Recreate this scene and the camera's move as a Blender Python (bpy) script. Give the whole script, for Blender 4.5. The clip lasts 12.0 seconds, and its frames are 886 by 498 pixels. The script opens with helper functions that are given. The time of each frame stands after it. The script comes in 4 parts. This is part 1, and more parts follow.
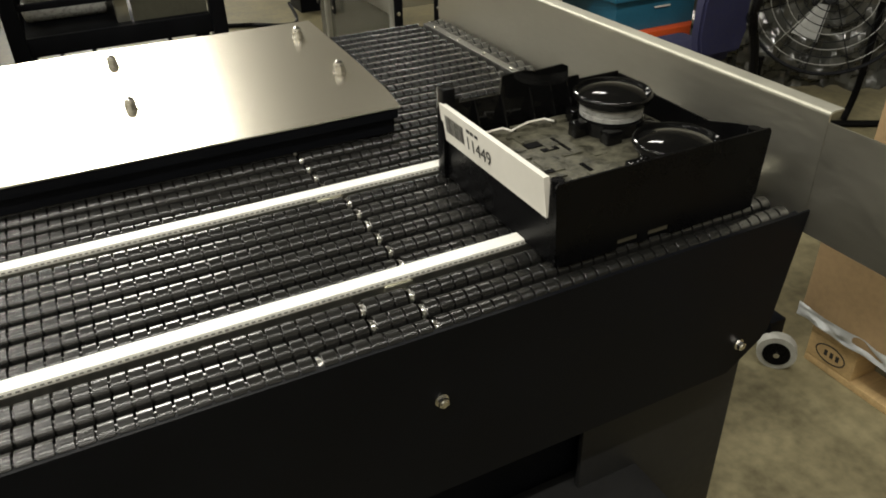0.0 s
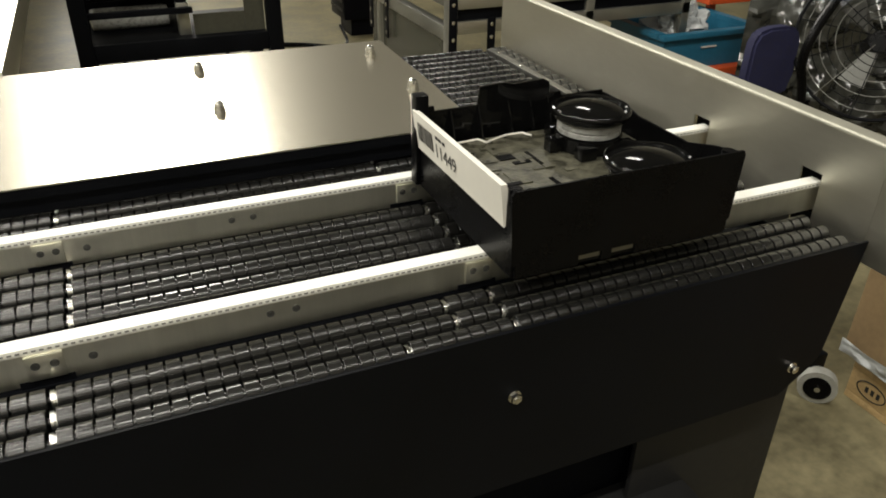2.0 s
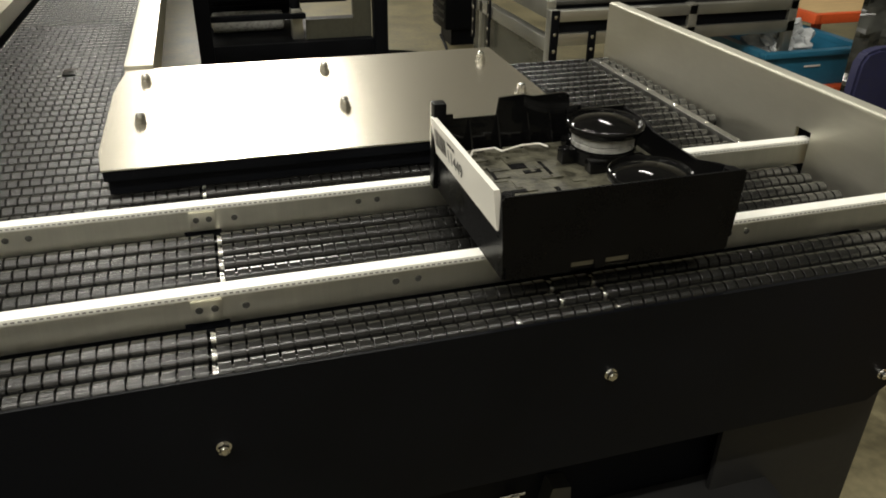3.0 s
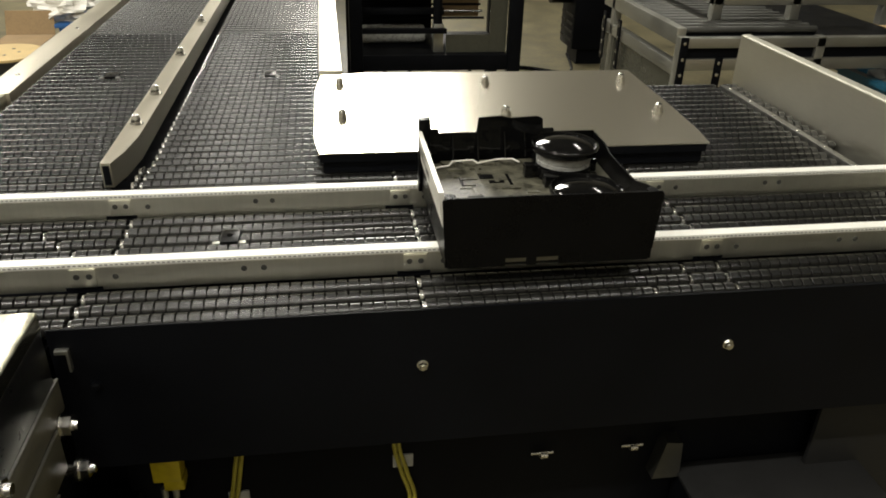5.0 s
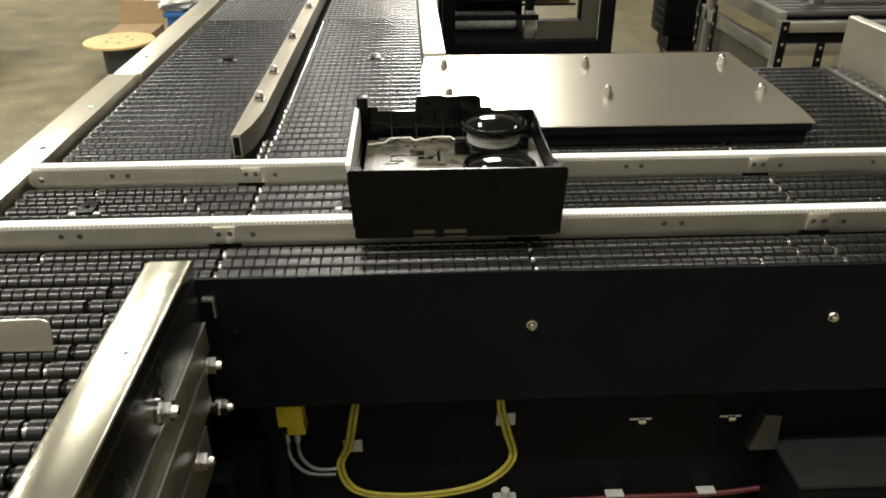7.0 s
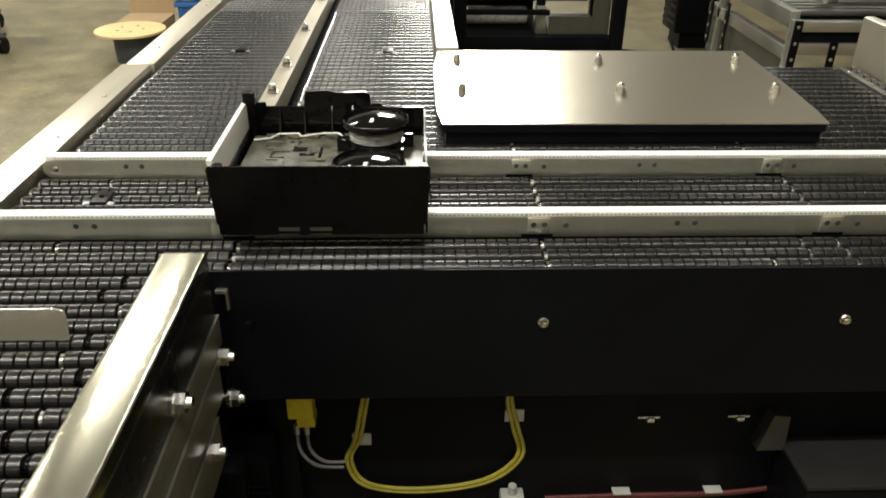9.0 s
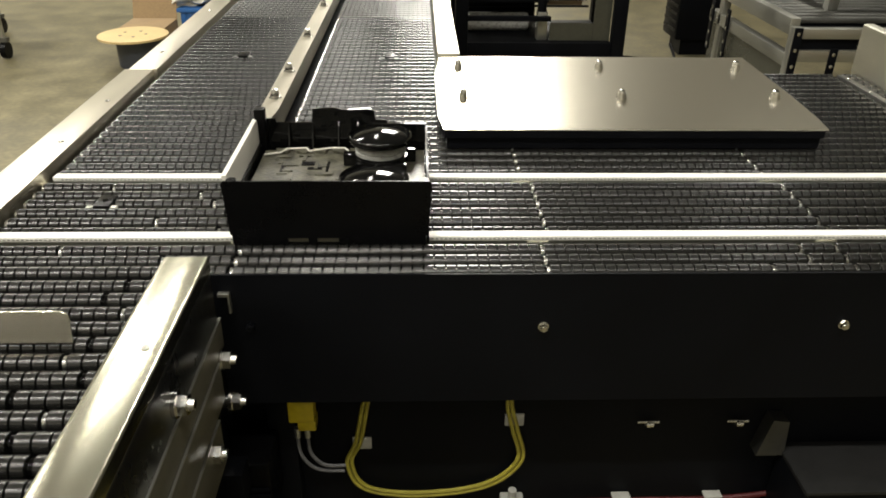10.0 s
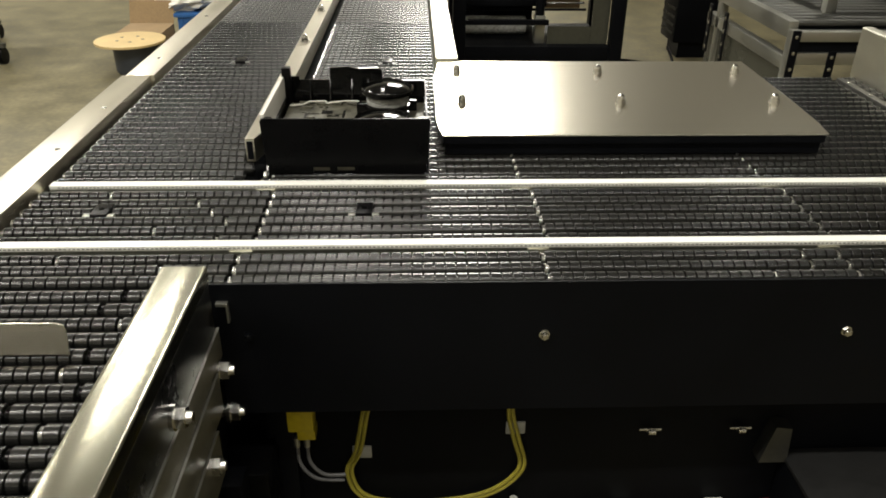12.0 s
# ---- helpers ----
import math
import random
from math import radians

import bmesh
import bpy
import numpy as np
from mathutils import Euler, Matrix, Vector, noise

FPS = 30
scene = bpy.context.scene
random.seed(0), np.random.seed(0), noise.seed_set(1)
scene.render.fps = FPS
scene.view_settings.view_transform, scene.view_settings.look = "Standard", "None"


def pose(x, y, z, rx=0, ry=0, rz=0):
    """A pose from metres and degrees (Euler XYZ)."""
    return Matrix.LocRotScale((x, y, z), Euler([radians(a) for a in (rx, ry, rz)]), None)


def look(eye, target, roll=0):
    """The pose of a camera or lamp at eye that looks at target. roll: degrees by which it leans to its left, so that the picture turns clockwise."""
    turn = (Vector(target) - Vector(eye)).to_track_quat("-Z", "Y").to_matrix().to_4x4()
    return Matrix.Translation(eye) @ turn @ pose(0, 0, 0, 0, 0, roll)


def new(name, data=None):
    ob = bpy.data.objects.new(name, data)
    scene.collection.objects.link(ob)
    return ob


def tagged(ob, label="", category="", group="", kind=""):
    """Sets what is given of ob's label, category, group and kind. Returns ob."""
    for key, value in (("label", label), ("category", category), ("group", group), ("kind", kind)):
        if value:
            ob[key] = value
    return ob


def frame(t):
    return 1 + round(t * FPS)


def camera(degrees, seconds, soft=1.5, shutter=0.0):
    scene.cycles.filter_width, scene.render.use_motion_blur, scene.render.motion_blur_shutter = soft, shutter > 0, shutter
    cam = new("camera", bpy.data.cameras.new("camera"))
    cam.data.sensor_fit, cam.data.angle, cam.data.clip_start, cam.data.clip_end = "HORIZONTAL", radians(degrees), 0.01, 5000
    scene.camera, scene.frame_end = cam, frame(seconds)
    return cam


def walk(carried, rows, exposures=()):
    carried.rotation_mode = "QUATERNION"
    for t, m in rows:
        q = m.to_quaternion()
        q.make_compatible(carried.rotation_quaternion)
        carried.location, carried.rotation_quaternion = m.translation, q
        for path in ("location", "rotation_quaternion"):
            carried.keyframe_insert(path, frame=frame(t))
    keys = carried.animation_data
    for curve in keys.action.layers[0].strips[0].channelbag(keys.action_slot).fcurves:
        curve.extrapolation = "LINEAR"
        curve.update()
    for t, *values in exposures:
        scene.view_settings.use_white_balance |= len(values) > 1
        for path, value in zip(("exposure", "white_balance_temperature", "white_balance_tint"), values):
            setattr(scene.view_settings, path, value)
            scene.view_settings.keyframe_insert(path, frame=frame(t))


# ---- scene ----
cam = camera(60.5, 12.0, soft=1.8)
PATH = [
    (0, (0.263, -0.715, 1.421), (1.002, 0.813, 0.363), -1.6),
    (0.5, (0.251, -0.706, 1.426), (0.992, 0.823, 0.371), -1.4),
    (1, (0.231, -0.707, 1.434), (0.971, 0.831, 0.392), -0.7),
    (1.5, (0.196, -0.727, 1.437), (0.922, 0.832, 0.416), -0.1),
    (2, (0.147, -0.75, 1.426), (0.853, 0.836, 0.433), 0.9),
    (2.5, (0.115, -0.800, 1.433), (0.718, 0.834, 0.450), 0.7),
    (3, (0.054, -0.848, 1.441), (0.571, 0.824, 0.472), 0.9),
    (3.5, (0.018, -0.896, 1.430), (0.446, 0.815, 0.486), 0.7),
    (5.5, (-0.186, -1.181, 1.548), (0.027, 0.569, 0.604), 1.1),
    (6, (-0.202, -1.207, 1.542), (-0.071, 0.554, 0.603), -0.2),
    (6.5, (-0.22, -1.221, 1.532), (-0.121, 0.546, 0.6), -0.7),
    (7, (-0.228, -1.218, 1.525), (-0.149, 0.532, 0.559), -0.1),
    (7.5, (-0.237, -1.211, 1.525), (-0.167, 0.522, 0.528), 0.0),
    (9.5, (-0.244, -1.222, 1.532), (-0.179, 0.524, 0.559), 0.8),
    (10, (-0.244, -1.226, 1.533), (-0.18, 0.522, 0.565), 0.8),
    (10.5, (-0.246, -1.225, 1.534), (-0.186, 0.523, 0.563), 0.7),
    (11, (-0.246, -1.224, 1.535), (-0.184, 0.529, 0.573), 0.7),
    (11.5, (-0.246, -1.219, 1.536), (-0.179, 0.534, 0.575), 0.6),
    (12, (-0.247, -1.211, 1.536), (-0.178, 0.541, 0.574), 0.6),
]
walk(cam, [(t, look(eye, target, roll)) for t, eye, target, roll in PATH], exposures=[(0, -0.09), (2.0, -0.07), (3.0, -0.19), (5.5, -0.26), (6.5, -0.03), (7.5, 0.18), (9.5, 0.07), (10.5, -0.06), (12, -0.20)])

# ---- world and light ----
world = bpy.data.worlds.new("hall_air")
scene.world = world
world.use_nodes = True
world.node_tree.nodes["Background"].inputs[0].default_value = (0.9, 0.95, 1.0, 1)
world.node_tree.nodes["Background"].inputs[1].default_value = 0.03

LAMP_TINT = (1.0, 0.96, 0.86)


def hall_lamp(place, aim, sx, sy, watts, tint=LAMP_TINT):
    data = bpy.data.lights.new("hall_lamp", "AREA")
    data.shape, data.size, data.size_y, data.energy, data.color = "RECTANGLE", sx, sy, watts, tint
    ob = new("hall_lamp", data)
    ob.matrix_world = look(place, aim)
    return ob


# unseen far light panel, added to give the cover plate its bright highlight
far_panel = hall_lamp((0.55, 13.5, 6.0), (0.2, 1.0, 0.8), 2.15, 3.4, 56)
far_panel.data.spread = radians(36)
# twin tubes under the roof, unseen; some added only to brighten floor and rails
for lx, ly in ((-5.0, -3.5), (-6.8, 1.5), (-8.6, 6.5), (-8.6, 12.0), (-1.2, -6.0), (-1.2, 1.5), (-1.2, 6.5), (4.2, 6.5)):
    for s in (-0.12, 0.12):
        hall_lamp((lx + s, ly, 6.6), (lx + s, ly + 0.001, 0.0), 0.09, 2.4, (110 if ly > 5 else 150 if ly > 0 else 60) if lx < -4 else 54)
# a crossing pair of tubes over the far left lane
for s in (-0.12, 0.12):
    hall_lamp((-4.6, 7.7 + s, 6.6), (-4.6, 7.701 + s, 0.0), 2.6, 0.09, 170)
# the row of tubes that runs across, over the front of the machine
for lx in (-6.5, -3.5, -0.5, 2.5):
    hall_lamp((lx, -2.2, 6.6), (lx, -2.199, 0.0), 2.4, 0.16, 75 if lx > 2 else 175)

# ---- materials ----


def material(name, color, rough=0.5, metal=0.0, vary=0.15, scale=8.0, bump=0.0, bump_scale=60.0, stretch=(1, 1, 1),
             spec=0.5, rough_vary=0.1, random_value=0.0, aniso=0.0):
    m = bpy.data.materials.new(name)
    m.use_nodes = True
    nt = m.node_tree
    b = nt.nodes["Principled BSDF"]
    b.inputs["Roughness"].default_value, b.inputs["Metallic"].default_value = rough, metal
    b.inputs["Specular IOR Level"].default_value = spec
    tex = nt.nodes.new("ShaderNodeTexCoord")
    mp = nt.nodes.new("ShaderNodeMapping")
    mp.inputs["Scale"].default_value = stretch
    nt.links.new(tex.outputs["Object"], mp.inputs[0])
    big, fine = nt.nodes.new("ShaderNodeTexNoise"), nt.nodes.new("ShaderNodeTexNoise")
    big.inputs["Scale"].default_value, fine.inputs["Scale"].default_value = scale, bump_scale
    big.inputs["Detail"].default_value, fine.inputs["Detail"].default_value = 4, 3
    nt.links.new(mp.outputs[0], big.inputs[0])
    nt.links.new(mp.outputs[0], fine.inputs[0])
    mixn = nt.nodes.new("ShaderNodeMath")
    mixn.operation = "MULTIPLY_ADD"
    mixn.inputs[1].default_value = 0.6
    nt.links.new(big.outputs[0], mixn.inputs[0])
    half = nt.nodes.new("ShaderNodeMath")
    half.operation = "MULTIPLY"
    half.inputs[1].default_value = 0.4
    nt.links.new(fine.outputs[0], half.inputs[0])
    nt.links.new(half.outputs[0], mixn.inputs[2])
    ramp = nt.nodes.new("ShaderNodeValToRGB")
    lo, hi = [max(0.0, c * (1 - vary)) for c in color], [min(1.0, c * (1 + vary)) for c in color]
    ramp.color_ramp.elements[0].position, ramp.color_ramp.elements[1].position = 0.3, 0.7
    ramp.color_ramp.elements[0].color, ramp.color_ramp.elements[1].color = (*lo, 1), (*hi, 1)
    nt.links.new(mixn.outputs[0], ramp.inputs[0])
    out = ramp.outputs[0]
    if random_value:
        info, hsv, mr = nt.nodes.new("ShaderNodeObjectInfo"), nt.nodes.new("ShaderNodeHueSaturation"), nt.nodes.new("ShaderNodeMapRange")
        mr.inputs[3].default_value, mr.inputs[4].default_value = 1 - random_value, 1 + random_value
        nt.links.new(info.outputs["Random"], mr.inputs[0])
        nt.links.new(mr.outputs[0], hsv.inputs["Value"])
        nt.links.new(out, hsv.inputs["Color"])
        out = hsv.outputs[0]
    nt.links.new(out, b.inputs["Base Color"])
    if rough_vary:
        rr = nt.nodes.new("ShaderNodeMapRange")
        rr.inputs[1].default_value, rr.inputs[2].default_value = 0.3, 0.7
        rr.inputs[3].default_value, rr.inputs[4].default_value = max(0.02, rough - rough_vary), min(1, rough + rough_vary)
        nt.links.new(mixn.outputs[0], rr.inputs[0])
        nt.links.new(rr.outputs[0], b.inputs["Roughness"])
    if bump:
        bp = nt.nodes.new("ShaderNodeBump")
        bp.inputs["Strength"].default_value, bp.inputs["Distance"].default_value = bump, 0.002
        nt.links.new(fine.outputs[0], bp.inputs["Height"])
        nt.links.new(bp.outputs[0], b.inputs["Normal"])
    if aniso:
        b.inputs["Anisotropic"].default_value = aniso
        tg = nt.nodes.new("ShaderNodeTangent")
        tg.direction_type, tg.axis = "RADIAL", "Z"
        nt.links.new(tg.outputs[0], b.inputs["Tangent"])
    return m


BLACK_SLEEVE = material("roller_sleeve_plastic", (0.0098, 0.0097, 0.0090), 0.24, vary=0.22, scale=60, bump=0.03, bump_scale=420, random_value=0.2, rough_vary=0.025, spec=0.5)
BLACK_PAINT = material("black_powder_paint", (0.0039, 0.0043, 0.0056), 0.45, vary=0.3, scale=5, bump=0.05, bump_scale=700, spec=0.07)
BLACK_PLASTIC = material("black_tote_plastic", (0.0026, 0.0026, 0.0029), 0.30, vary=0.35, scale=10, bump=0.05, bump_scale=300, spec=0.09)
CHARCOAL = material("charcoal_sheet", (0.014, 0.014, 0.014), 0.5, vary=0.3, scale=4, spec=0.2)
DARK_FILM = material("smoky_plastic_film", (0.042, 0.043, 0.038), 0.16, vary=0.5, scale=8, bump=0.9, bump_scale=12, spec=0.8)
BLACK_GLOSS = material("black_gloss_plastic", (0.004, 0.004, 0.004), 0.07, vary=0.3, scale=20, rough_vary=0.03, spec=0.28)
BLACK_SATIN = material("black_satin_plate", (0.006, 0.006, 0.006), 0.3, vary=0.3, scale=9, rough_vary=0.06, spec=0.4)
STEEL = material("brushed_stainless_steel", (0.68, 0.64, 0.535), 0.265, 1.0, vary=0.008, scale=14, bump=0.0, bump_scale=70, stretch=(0.5, 70, 70), rough_vary=0.008)
STEEL_Y = material("brushed_stainless_lengthwise", (0.68, 0.64, 0.535), 0.32, 1.0, vary=0.05, scale=5, bump=0.0, bump_scale=70, stretch=(8, 1, 8), rough_vary=0.05)
FENCE_STEEL = material("mottled_stainless_steel", (0.60, 0.585, 0.505), 0.42, 1.0, vary=0.06, scale=3, bump=0.02, bump_scale=40, stretch=(1, 0.6, 2.5), rough_vary=0.05)
RAIL_STEEL = material("satin_rail_steel", (0.79, 0.775, 0.675), 0.36, 1.0, vary=0.05, scale=9, bump_scale=40, stretch=(6, 1, 0.4), rough_vary=0.05)
CAP_STEEL = material("folded_cap_steel", (0.46, 0.445, 0.35), 0.20, 1.0, vary=0.03, scale=6, bump_scale=40, rough_vary=0.015)
FLANGE_STEEL = material("dull_folded_steel_edge", (0.50, 0.49, 0.42), 0.62, 1.0, vary=0.08, scale=9, rough_vary=0.06)
MILKY = material("translucent_collar", (0.33, 0.33, 0.31), 0.3, vary=0.25, scale=60)
ORANGE = material("orange_enamel", (0.62, 0.09, 0.02), 0.4, vary=0.15, scale=8)
DARK_GLASS = material("grey_machine_panel", (0.060, 0.060, 0.046), 0.22, vary=0.15, scale=3, rough_vary=0.0)
RED_HOSE = material("red_air_hose", (0.06, 0.006, 0.007), 0.4, vary=0.2, scale=20)
DULL_STEEL = material("dull_galvanised_steel", (0.16, 0.16, 0.15), 0.45, 1.0, vary=0.15, scale=7)
ZINC = material("bright_zinc", (0.62, 0.61, 0.58), 0.22, 1.0, vary=0.15, scale=40)
ALU = material("aluminium_profile", (0.44, 0.44, 0.40), 0.36, 0.9, vary=0.1, scale=6, bump=0.1, bump_scale=200)
BELT_WHITE = material("white_belt_urethane", (0.80, 0.795, 0.74), 0.45, vary=0.08, scale=30, bump=0.1, bump_scale=500)
BELT_TOOTH = material("belt_edge_grey", (0.16, 0.16, 0.15), 0.6, vary=0.3, scale=60)
CONCRETE = material("sealed_concrete", (0.165, 0.145, 0.084), 0.5, vary=0.55, scale=4.5, bump=0.15, bump_scale=30, rough_vary=0.12, spec=0.3)
WALL_PAINT = material("pale_wall_paint", (0.62, 0.60, 0.53), 0.7, vary=0.1, scale=0.6)
CEILING_PAINT = material("plain_ceiling", (0.2, 0.2, 0.185), 0.8, vary=0.15, scale=0.8)
LABEL_WHITE = material("label_white", (0.70, 0.68, 0.62), 0.4, vary=0.04, scale=12)
INK = material("label_ink", (0.01, 0.01, 0.01), 0.6, vary=0.1)
TRAY = material("dusty_grey_tray", (0.066, 0.063, 0.045), 0.38, vary=0.95, scale=42, bump=0.6, bump_scale=120)
OLIVE_SHEET = material("olive_grey_sheet", (0.105, 0.098, 0.074), 0.38, vary=0.2, scale=7, bump=0.05, bump_scale=200, spec=0.4)
YELLOW = material("yellow_cable", (0.31, 0.27, 0.035), 0.4, vary=0.15, scale=30)
YELLOW_DARK = material("yellow_connector", (0.42, 0.33, 0.012), 0.4, vary=0.15, scale=30)
GREY_CABLE = material("grey_cable", (0.12, 0.12, 0.125), 0.45, vary=0.15, scale=30)
CARDBOARD = material("cardboard", (0.30, 0.205, 0.105), 0.8, vary=0.2, scale=5, bump=0.1)
WOOD = material("pallet_wood", (0.46, 0.32, 0.15), 0.7, vary=0.25, scale=6, bump=0.2, bump_scale=60, stretch=(1, 10, 10))
PLY = material("plywood", (0.62, 0.46, 0.22), 0.6, vary=0.15, scale=5)
BLUE_BIN = material("blue_bin_plastic", (0.02, 0.13, 0.22), 0.4, vary=0.15, scale=6)
BLUE_CRATE = material("blue_crate_plastic", (0.03, 0.13, 0.38), 0.4, vary=0.15, scale=6)
NAVY = material("navy_fabric", (0.011, 0.012, 0.050), 0.8, vary=0.2, scale=30)
RED = material("red_enamel", (0.45, 0.06, 0.02), 0.4, vary=0.15, scale=8)
RUBBER = material("grey_rubber", (0.34, 0.34, 0.31), 0.7, vary=0.15, scale=30)
PLASTIC_FILM = material("clear_plastic_film", (0.55, 0.57, 0.58), 0.22, vary=0.3, scale=14, bump=0.6, bump_scale=25)
DARK_BARREL = material("dark_drum_plastic", (0.03, 0.035, 0.045), 0.5, vary=0.2)

# ---- building helpers ----
OFFSET = {}


def thing(name, base, label, category, group="", kind=""):
    ob = new(name)
    ob.empty_display_size = 0.05
    ob.location = base
    OFFSET[ob] = Vector(base)
    return tagged(ob, label, category, group, kind)


def part(name, bm, mat, parent, label="", smooth=30):
    """One mesh object under a thing or part; bm (or a mesh) is in world places."""
    if isinstance(bm, bmesh.types.BMesh):
        me = bpy.data.meshes.new(name)
        bmesh.ops.recalc_face_normals(bm, faces=bm.faces)
        bm.to_mesh(me)
        bm.free()
    else:
        me = bm
    off = OFFSET[parent]
    me.transform(Matrix.Translation(-off))
    me.materials.append(mat)
    if smooth:
        me.polygons.foreach_set("use_smooth", [True] * len(me.polygons))
        me.set_sharp_from_angle(angle=radians(smooth))
    ob = new(name, me)
    ob.parent = parent
    OFFSET[ob] = off
    return tagged(ob, label)


def single(name, bm, mat, base, label, category, group="", kind="", smooth=30):
    """A thing of one mesh."""
    me = bpy.data.meshes.new(name)
    bmesh.ops.recalc_face_normals(bm, faces=bm.faces)
    bm.to_mesh(me)
    bm.free()
    me.transform(Matrix.Translation(-Vector(base)))
    me.materials.append(mat)
    if smooth:
        me.polygons.foreach_set("use_smooth", [True] * len(me.polygons))
        me.set_sharp_from_angle(angle=radians(smooth))
    ob = new(name, me)
    ob.location = base
    OFFSET[ob] = Vector(base)
    return tagged(ob, label, category, group, kind)


def box(bm, x0, x1, y0, y1, z0, z1, bevel=0.0, m=None):
    made = bmesh.ops.create_cube(bm, size=1)["verts"]
    for v in made:
        v.co = Vector(((x0 + x1) / 2 + v.co.x * (x1 - x0), (y0 + y1) / 2 + v.co.y * (y1 - y0), (z0 + z1) / 2 + v.co.z * (z1 - z0)))
    if bevel:
        edges = list({e for v in made for e in v.link_edges})
        made = bmesh.ops.bevel(bm, geom=edges, offset=bevel, segments=2, profile=0.6, affect="EDGES")["verts"]
    if m is not None:
        bmesh.ops.transform(bm, matrix=m, verts=list(made) if not bevel else [v for v in bm.verts])
    return bm


def boxed(*a, **k):
    return box(bmesh.new(), *a, **k)


def rod(bm, p0, p1, r0, r1=None, n=12, caps=True):
    p0, p1 = Vector(p0), Vector(p1)
    way = p1 - p0
    made = bmesh.ops.create_cone(bm, cap_ends=caps, segments=n, radius1=r0, radius2=r0 if r1 is None else r1, depth=way.length)["verts"]
    bmesh.ops.transform(bm, matrix=Matrix.Translation((p0 + p1) / 2) @ way.to_track_quat("Z", "Y").to_matrix().to_4x4(), verts=made)
    return bm


def lathe(bm, profile, place=(0, 0, 0), axis="z", n=24):
    """Turn (r, h) points about an axis through place."""
    rings = []
    for r, h in profile:
        ring = []
        for k in range(n):
            a = 2 * math.pi * k / n
            c, s = r * math.cos(a), r * math.sin(a)
            v = {"z": (c, s, h), "x": (h, c, s), "y": (c, h, s)}[axis]
            ring.append(bm.verts.new(Vector(place) + Vector(v)))
        rings.append(ring)
    for a, b in zip(rings, rings[1:]):
        for k in range(n):
            bm.faces.new((a[k], a[(k + 1) % n], b[(k + 1) % n], b[k]))
    bm.faces.new(rings[0][::-1])
    bm.faces.new(rings[-1])
    return bm


def prism(bm, outline, lo, hi, axis="y"):
    """Extrude an outline of two-number points along an axis from lo to hi."""
    def at(p, h):
        return {"y": (p[0], h, p[1]), "x": (h, p[0], p[1]), "z": (p[0], p[1], h)}[axis]
    a = [bm.verts.new(at(p, lo)) for p in outline]
    b = [bm.verts.new(at(p, hi)) for p in outline]
    n = len(outline)
    for k in range(n):
        bm.faces.new((a[k], a[(k + 1) % n], b[(k + 1) % n], b[k]))
    bm.faces.new(a[::-1])
    bm.faces.new(b)
    return bm


def tube(bm, points, r, n=8, steps=6):
    """A round cable through points, smoothed."""
    pts = [Vector(p) for p in points]
    path = []
    for i in range(len(pts) - 1):
        p0, p1, p2, p3 = pts[max(i - 1, 0)], pts[i], pts[i + 1], pts[min(i + 2, len(pts) - 1)]
        for k in range(steps):
            t = k / steps
            path.append(0.5 * (2 * p1 + (p2 - p0) * t + (2 * p0 - 5 * p1 + 4 * p2 - p3) * t * t + (3 * p1 - p0 - 3 * p2 + p3) * t ** 3))
    path.append(pts[-1])
    rings, side = [], None
    for i, p in enumerate(path):
        way = (path[min(i + 1, len(path) - 1)] - path[max(i - 1, 0)]).normalized()
        side = way.orthogonal().normalized() if side is None else (side - way * side.dot(way)).normalized()
        up = way.cross(side)
        rings.append([bm.verts.new(p + r * (math.cos(2 * math.pi * k / n) * side + math.sin(2 * math.pi * k / n) * up)) for k in range(n)])
    for a, b in zip(rings, rings[1:]):
        for k in range(n):
            bm.faces.new((a[k], a[(k + 1) % n], b[(k + 1) % n], b[k]))
    bm.faces.new(rings[0][::-1])
    bm.faces.new(rings[-1])
    return bm


def hex_bolt(bm, p, way, r=0.009, h=0.008, washer=True):
    """A hexagon head on a washer; way points out of the surface."""
    p, way = Vector(p), Vector(way).normalized()
    if washer:
        rod(bm, p, p + way * 0.002, r * 1.25, n=18)
    rod(bm, p + way * 0.002, p + way * (0.002 + h), r, n=6)
    rod(bm, p + way * (0.002 + h), p + way * (0.004 + h), r * 0.8, r * 0.55, n=12)
    return bm


def button(bm, p, way, r=0.0055):
    p, way = Vector(p), Vector(way).normalized()
    rod(bm, p, p + way * 0.0015, r, n=14)
    rod(bm, p + way * 0.0015, p + way * 0.003, r * 0.9, r * 0.55, n=14)
    return bm


def cap_screw(bm, p, r=0.0055):
    """A recessed socket screw on a face that looks along -y."""
    lathe(bm, [(r, 0.0), (r, -0.0010), (r * 0.80, -0.0012), (r * 0.74, -0.0003), (r * 0.45, -0.0003), (r * 0.40, -0.0011), (r * 0.1, -0.0011)], p, "y", 16)
    return bm


# ---- plan ----
ROLL_Z = 0.805          # top of the rollers
R = 0.0168              # roller radius
SEG = 0.0207            # one sleeve
PITCH = 0.0445
BELT_Y = (0.146, 0.445)
LIFT = 0.043

